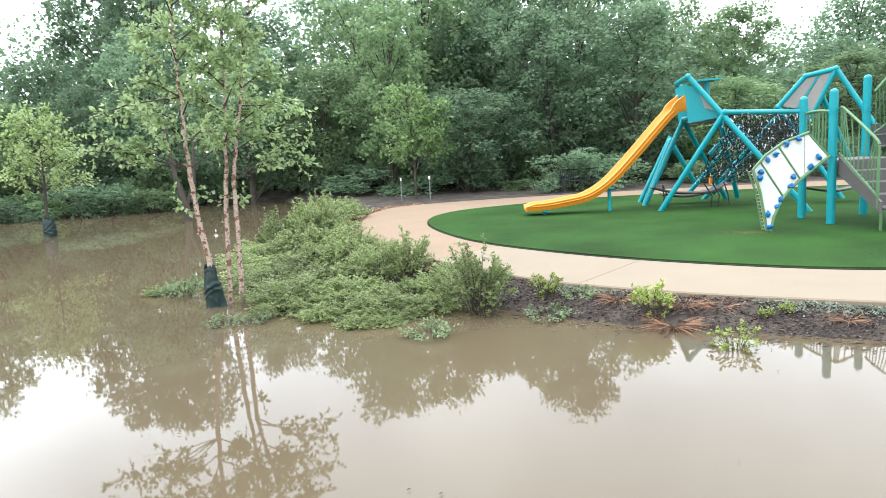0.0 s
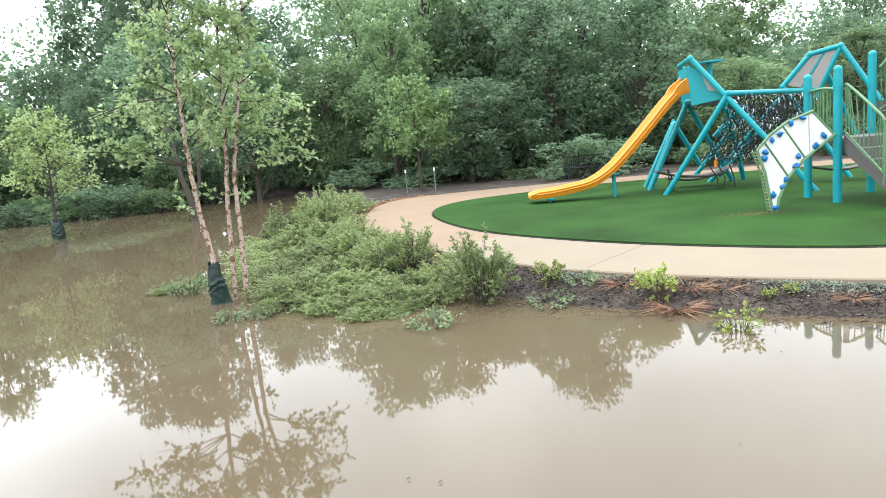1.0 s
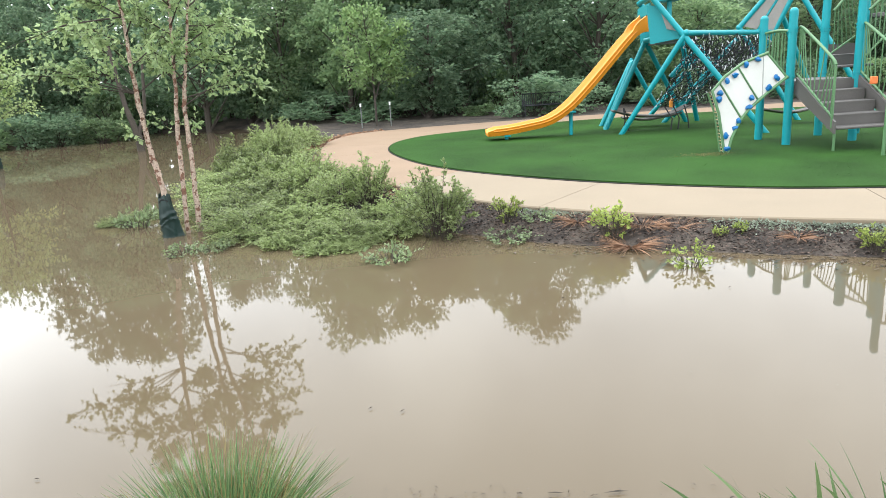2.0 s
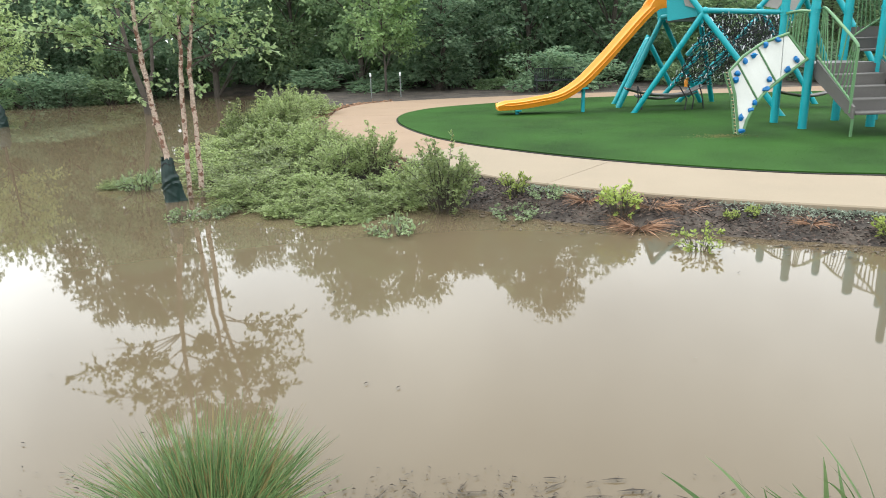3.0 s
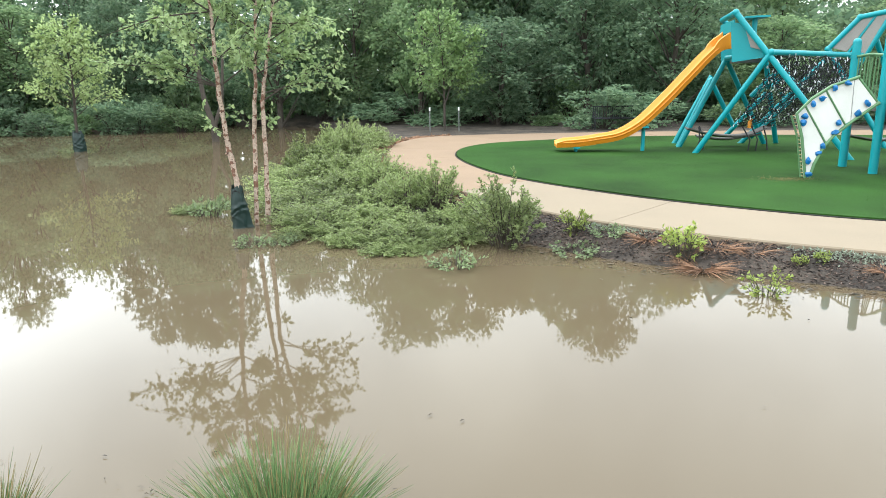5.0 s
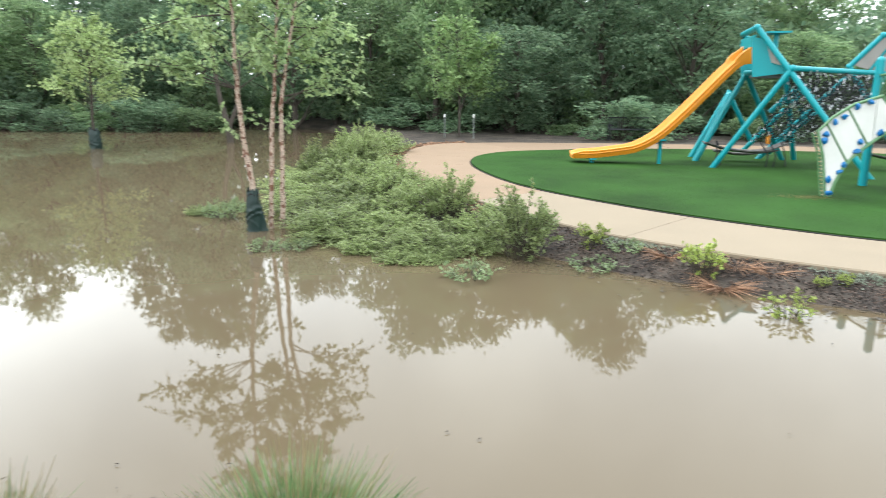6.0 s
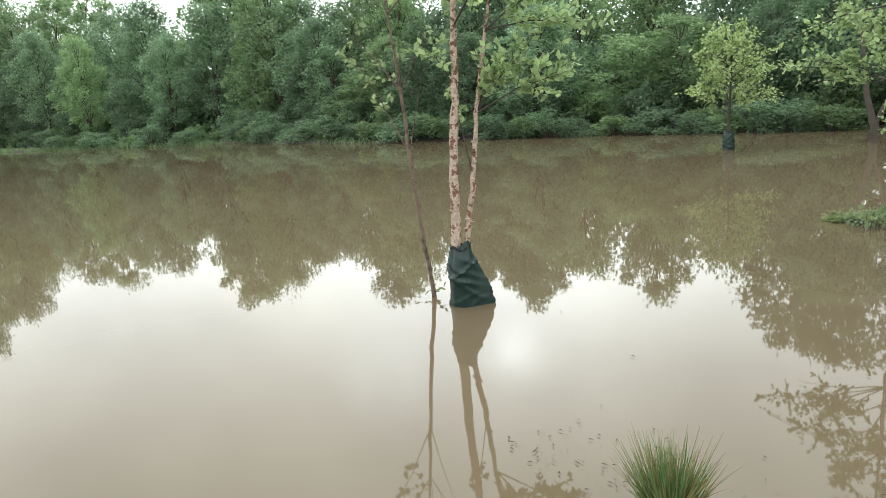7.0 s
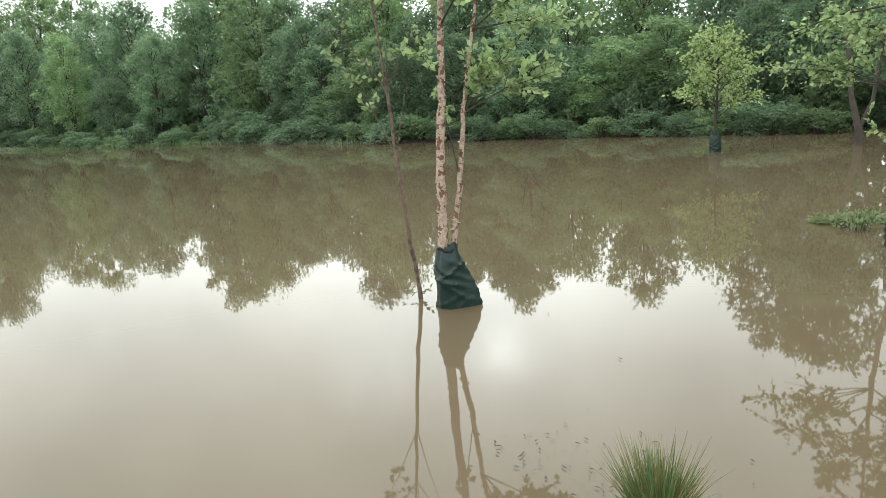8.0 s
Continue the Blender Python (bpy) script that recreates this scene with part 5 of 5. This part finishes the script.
def make_climbing_wall():
    root = thing("climbing_wall", (4.4, 9.42, TZ), "white curved climbing wall with blue holds and green edge", "climbing wall")
    # outline stations from foot to top: outer (upper left) edge and inner (lower right) edge
    left = [Vector(p) for p in ((4.36, 9.42, 0.2), (4.29, 9.48, 0.72), (4.2, 9.5, 1.02), (4.40, 9.58, 1.2), (4.68, 9.66, 1.36), (5.06, 9.74, 1.47))]
    right = [Vector(p) for p in ((4.40, 9.4, 0.2), (4.45, 9.42, 0.38), (4.58, 9.48, 0.6), (4.72, 9.53, 0.74), (5.0, 9.62, 0.93), (5.33, 9.7, 1.14))]
    bar_low, bar_high, seam = (Vector((4.32, 9.55, 1.125)), Vector((4.62, 9.5, 0.63))), (Vector((4.595, 9.63, 1.32)), Vector((4.882, 9.59, 0.86))), (Vector((5.0, 9.72, 1.45)), Vector((4.96, 9.61, 0.905)))
    bands = [[left[0], right[0], right[1], right[2], bar_low[1], bar_low[0], left[2], left[1]], [bar_low[0], bar_low[1], right[3], bar_high[1], bar_high[0], left[3]], [bar_high[0], bar_high[1], seam[1], seam[0], left[4]], [seam[0], seam[1], right[4], right[5], left[5]]]
    for q in bands:
        c = sum(q, Vector()) / len(q)
        part("panel", slab_from([p + (c - p) * 0.02 for p in q], 0.018), WHITE, root, smooth=False)
    front = Vector((0.05, -0.05, 0))
    part("edge_rail", tube(bmesh.new(), [p + front * 0.3 for p in left], 0.02, 8), GREEN, root, "green steel edge rail")
    part("edge_rail", tube(bmesh.new(), [p + front * 0.3 for p in right], 0.02, 8), GREEN, root, "green steel edge rail")
    part("edge_rail", rod([left[5], right[5]], 0.02, 8), GREEN, root, "green steel edge rail")
    for a, b in (bar_low, bar_high):
        part("seam_rail", rod([a + front * 0.25, b + front * 0.25], 0.012, 6), GREEN, root, "green seam bar")
    part("seam", rod([seam[0] + front * 0.14, seam[1] + front * 0.14], 0.004, 5), STAKE, root)
    # rope-wrapped back edge
    back = [left[0] + Vector((-0.012, 0.055, 0)), left[1] + Vector((-0.012, 0.055, 0)), left[2] + Vector((-0.02, 0.055, -0.02))]
    part("back_rail", tube(bmesh.new(), back, 0.014, 6), GREEN, root)
    for i in range(18):
        u = (i + 0.5) / 18
        p = left[0].lerp(left[1], u * 1.6) if u < 0.62 else left[1].lerp(left[2], (u - 0.62) / 0.38)
        part("ladder_rung", rod([p, p + Vector((-0.012, 0.055, 0.0))], 0.005, 5), TAN, root)
    for n_hold, p in enumerate(((4.9, 9.69, 1.39), (4.72, 9.65, 1.33), (4.55, 9.6, 1.2), (4.43, 9.57, 1.13), (4.32, 9.53, 0.98), (4.3, 9.51, 0.9), (5.17, 9.68, 1.13), (5.04, 9.64, 1.01), (4.79, 9.58, 0.88), (4.73, 9.55, 0.77),
                                (4.57, 9.49, 0.6), (4.52, 9.47, 0.51), (4.38, 9.43, 0.42), (4.39, 9.4, 0.25))):
        bm = bmesh.new()
        bmesh.ops.create_icosphere(bm, subdivisions=2, radius=0.036)
        for v in bm.verts:
            v.co *= 1 + 0.75 * noise.noise(v.co * 30 + Vector((n_hold * 7.3, n_hold * 3.1, 0)))
        bmesh.ops.scale(bm, vec=(1.15, 0.7, 0.9), verts=bm.verts)
        bmesh.ops.rotate(bm, verts=bm.verts, matrix=Matrix.Rotation(n_hold * 1.7, 3, "Y"))
        bmesh.ops.translate(bm, verts=bm.verts, vec=Vector(p) + Vector((0.006, -0.035, 0.006)))
        part("hold", bm, BLUE, root, "blue moulded climbing hold")


make_climbing_wall()


def railing(root, top, low, count, r=0.018):
    """A green railing: a rail over a lower rail with upright bars between them."""
    top, low = [Vector(p) for p in top], [Vector(p) for p in low]
    rail = part("handrail", tube(bmesh.new(), spline([tuple(p) for p in top], 4).tolist(), r, 8), GREEN, root, "green painted handrail")
    part("lower_rail", rod(low, r * 0.8, 8), GREEN, root)

    def at(line, u):
        k = u * (len(line) - 1)
        i = min(len(line) - 2, int(k))
        return line[i].lerp(line[i + 1], k - i)
    for i in range(count):
        u = (i + 0.5) / count
        part("baluster", rod([at(low, u), at(top, u)], 0.008, 6), GREEN, rail)


def make_play_tower():
    root = thing("play_tower", (6.0, 10.1, TZ), "play tower with teal posts, green railings and grey decks", "play structure")
    posts = [(5.42, 10.55, 1.99), (5.42, 9.76, 2.04), (6.35, 10.56, 2.25), (6.36, 9.74, 2.27), (7.02, 9.78, 3.1), (7.65, 9.9, 2.98), (6.9, 10.5, 2.56), (7.7, 10.9, 3.0)]
    for x, y, top in posts:
        post = part("post", rod([(x, y, TZ - 0.05), (x, y, top - 0.05)], 0.057, 16), TEAL, root)
        part("cap", ball_cap((x, y, top - 0.055), 0.0585), TEAL, post)
        for z in (1.12, 1.72, 1.76):
            if z < top - 0.15:
                part("collar", rod([(x, y, z), (x, y, z + 0.025)], 0.066, 14), TEAL, post)
    part("deck", block((5.9, 10.15, 1.04), (0.86, 0.74, 0.06)), GREY, root, "grey coated metal deck")
    part("deck", block((7.35, 10.3, 1.9), (0.7, 0.95, 0.06)), GREY, root, "grey coated metal deck")
    part("deck_skirt", block((5.9, 9.78, 0.95), (0.8, 0.03, 0.12)), GREY, root)
    # railings between the posts
    railing(root, [(5.42, 10.5, 1.74), (5.42, 10.15, 1.76), (5.42, 9.82, 1.74)], [(5.42, 10.5, 1.16), (5.42, 9.82, 1.16)], 8)
    railing(root, [(5.48, 10.55, 1.74), (5.6, 10.56, 1.76), (5.75, 10.56, 1.74)], [(5.48, 10.55, 1.16), (5.75, 10.56, 1.16)], 4)
    railing(root, [(6.42, 10.5, 2.0), (6.75, 10.55, 2.3), (7.6, 10.9, 2.75)], [(6.42, 10.5, 1.4), (7.6, 10.9, 2.0)], 14)
    railing(root, [(6.48, 9.78, 1.95), (6.75, 9.78, 2.2), (7.0, 9.8, 2.5)], [(6.48, 9.78, 1.35), (7.0, 9.8, 1.85)], 8)
    railing(root, [(7.08, 9.8, 2.62), (7.35, 9.82, 2.68), (7.6, 9.9, 2.62)], [(7.08, 9.8, 1.98), (7.6, 9.9, 1.98)], 8)
    # upper flight and the panels under it
    for i in range(2):
        part("step", block((6.86, 10.65 + 0.24 * i, 1.2 + 0.16 * i), (0.5, 0.26, 0.035)), GREY, root)
        part("riser", block((6.86, 10.77 + 0.24 * i, 1.29 + 0.16 * i), (0.5, 0.015, 0.16), bevel=0.0), GREY, root)
    part("skirt_panel", slab_from([(7.05, 10.0, 1.46), (7.5, 10.157, 1.48), (7.54, 10.17, 0.86), (7.08, 10.0, 0.86)], 0.03), GREY, root, "grey-brown panel under the upper deck")
    part("skirt_panel", slab_from([(7.08, 10.0, 0.82), (7.56, 10.17, 0.82), (7.6, 10.19, 0.3), (7.1, 10.0, 0.3)], 0.03), GREY, root, "grey-brown panel under the upper deck")
    part("panel_leg", rod([(7.52, 10.2, TZ - 0.03), (7.52, 10.2, 0.6)], 0.02, 8), GREEN, root)
    part("panel_frame", rod([(7.05, 9.98, 1.5), (7.52, 10.145, 1.51)], 0.025, 8), GREEN, root)
    # transfer platform
    part("transfer_deck", slab_from([(5.92, 8.26, 0.35), (6.85, 7.8, 0.35), (7.2, 8.45, 0.35), (6.28, 8.85, 0.35)], 0.08), GREY, root, "low grey transfer platform")
    for x, y in ((6.05, 8.4), (6.8, 8.0), (7.0, 8.35)):
        part("platform_leg", rod([(x, y, TZ - 0.03), (x, y, 0.33)], 0.025, 8), GREEN, root)
    # tan ring over the far corner, on tall poles
    ring = [(7.2 + 0.6 * math.cos(a), 8.5 + 0.6 * math.sin(a), 2.88) for a in (2 * math.pi * i / 28 for i in range(29))]
    part("overhead_ring", tube(bmesh.new(), ring, 0.019, 8), TAN, root, "tan steel overhead ring")
    for i in range(3):
        a = 2 * math.pi * i / 3 + 0.4
        part("ring_spoke", rod([(7.25, 8.35, 2.62), (7.2 + 0.6 * math.cos(a), 8.5 + 0.6 * math.sin(a), 2.88)], 0.022, 8), TAN, root)
    for x, y in ((6.93, 8.45), (7.06, 8.5), (7.22, 8.55)):
        part("ring_pole", rod([(x, y, TZ - 0.03), (x, y, 2.88)], 0.024, 8), TAN, root)
    for a, foot in ((2.9, -0.1), (3.5, 0.1), (4.2, 0.15)):
        top = (7.2 + 0.6 * math.cos(a), 8.5 + 0.6 * math.sin(a), 2.88)
        part("hanging_rope", rod([top, (top[0] + 0.14, top[1] + foot, 0.75)], 0.008, 6), ROPE, root, "thin dark hanging rope")
    for x in (7.24,):
        part("loop_rail", tube(bmesh.new(), spline([(x, 9.87, 1.93), (x, 9.87, 2.4), (x + 0.04, 9.87, 2.6), (x + 0.12, 9.87, 2.68), (x + 0.2, 9.87, 2.6), (x + 0.24, 9.87, 2.4), (x + 0.24, 9.87, 1.93)], 4).tolist(), 0.016, 8), GREEN, root)


make_play_tower()


def make_stairs():
    root = thing("play_stairs", (5.9, 9.2, TZ), "grey play stairs with green railings on the turf", "stairs")
    for i in range(4):
        y, z = 8.8 + 0.23 * i, 0.49 + 0.143 * i
        part("tread", block((5.93, y + 0.12, z), (0.78, 0.25, 0.03)), GREY, root)
        part("riser", block((5.93, y + 0.235, z + 0.07), (0.78, 0.015, 0.13), bevel=0.0), GREY, root)
    for x in (5.5, 6.36):
        part("stringer", slab_from([(x, 8.78, 0.43), (x, 8.78, 0.58), (x, 9.72, 1.12), (x, 9.72, 0.88)], 0.03), GREY, root, "grey stair side board")
    railing(root, [(5.49, 9.72, 1.77), (5.49, 9.6, 1.75), (5.49, 8.95, 1.38), (5.49, 8.84, 1.28)], [(5.49, 9.72, 1.17), (5.49, 8.84, 0.64)], 11)
    railing(root, [(6.37, 9.72, 1.77), (6.37, 9.6, 1.75), (6.37, 8.95, 1.38), (6.37, 8.84, 1.28)], [(6.37, 9.72, 1.17), (6.37, 8.84, 0.64)], 11)
    for x in (5.49, 6.37):
        part("newel", rod([(x, 8.84, 0.5), (x, 8.84, 1.28)], 0.016, 8), GREEN, root)
    part("stair_leg", rod([(5.55, 8.86, TZ - 0.03), (5.55, 8.86, 0.5)], 0.018, 8), GREEN, root)
    for dx in (0.0, 0.055):
        part("grab_rail", tube(bmesh.new(), spline([(5.79 + dx, 8.25, TZ - 0.03), (5.79 + dx, 8.25, 0.92), (5.81 + dx, 8.27, 1.0), (5.85 + dx, 8.31, 0.98), (5.87 + dx, 8.35, 0.82), (5.87 + dx, 8.35, 0.36)], 4).tolist(), 0.02, 8), GREEN, root, "green looped grab rail")
    part("spinner", block((6.27, 9.25, 1.04), (0.1, 0.03, 0.1), 0), ORANGE_RED, root, "small orange play panel")


make_stairs()


def make_small_things():
    seat = thing("play_chair", (8.97, 11.6, TZ), "orange moulded play seat on a post", "play equipment")
    part("seat_back", block((8.95, 11.62, 1.04), (0.36, 0.06, 0.2), -15, bevel=0.02), ORANGE_RED, seat)
    part("seat_pan", block((8.97, 11.5, 0.82), (0.3, 0.26, 0.06), -15, bevel=0.02), ORANGE_RED, seat)
    part("post", rod([(8.97, 11.64, TZ - 0.03), (8.97, 11.64, 1.0)], 0.04, 10), TEAL, seat)
    # park bench behind the path
    gz = ground_at(3.8, 19.0)
    bench = thing("park_bench", (3.8, 19.0, gz), "dark slatted metal park bench behind the footpath", "bench")
    for i in range(24):
        x = 3.25 + i * 0.05
        part("back_slat", rod([(x, 19.1, gz + 0.3), (x, 19.18, gz + 0.58)], 0.012, 6), IRON, bench)
        part("seat_slat", rod([(x, 18.75, gz + 0.3), (x, 19.08, gz + 0.29)], 0.012, 6), IRON, bench)
    for z, y in ((0.3, 19.1), (0.59, 19.18), (0.3, 18.75)):
        part("rail", rod([(3.22, y, gz + z), (4.43, y, gz + z)], 0.016, 8), IRON, bench)
    for x in (3.24, 4.41):
        for y in (18.8, 19.13):
            part("leg", rod([(x, y, gz - 0.03), (x, y, gz + 0.42)], 0.018, 8), IRON, bench)
        part("armrest", rod([(x, 18.8, gz + 0.42), (x, 19.13, gz + 0.43)], 0.016, 8), IRON, bench)
    for x in (-1.1, -0.33):
        gz = ground_at(x, 18.9)
        stake = thing("marker_stake", (x, 18.9, gz), "thin metal stake with a small white plate", "stake", "marker stakes")
        part("stake", rod([(x, 18.9, gz - 0.05), (x, 18.9, 0.78)], 0.014, 6), STAKE, stake)
        part("plate", block((x, 18.87, 0.74), (0.045, 0.012, 0.09), bevel=0.002), PLATE, stake)


make_small_things()
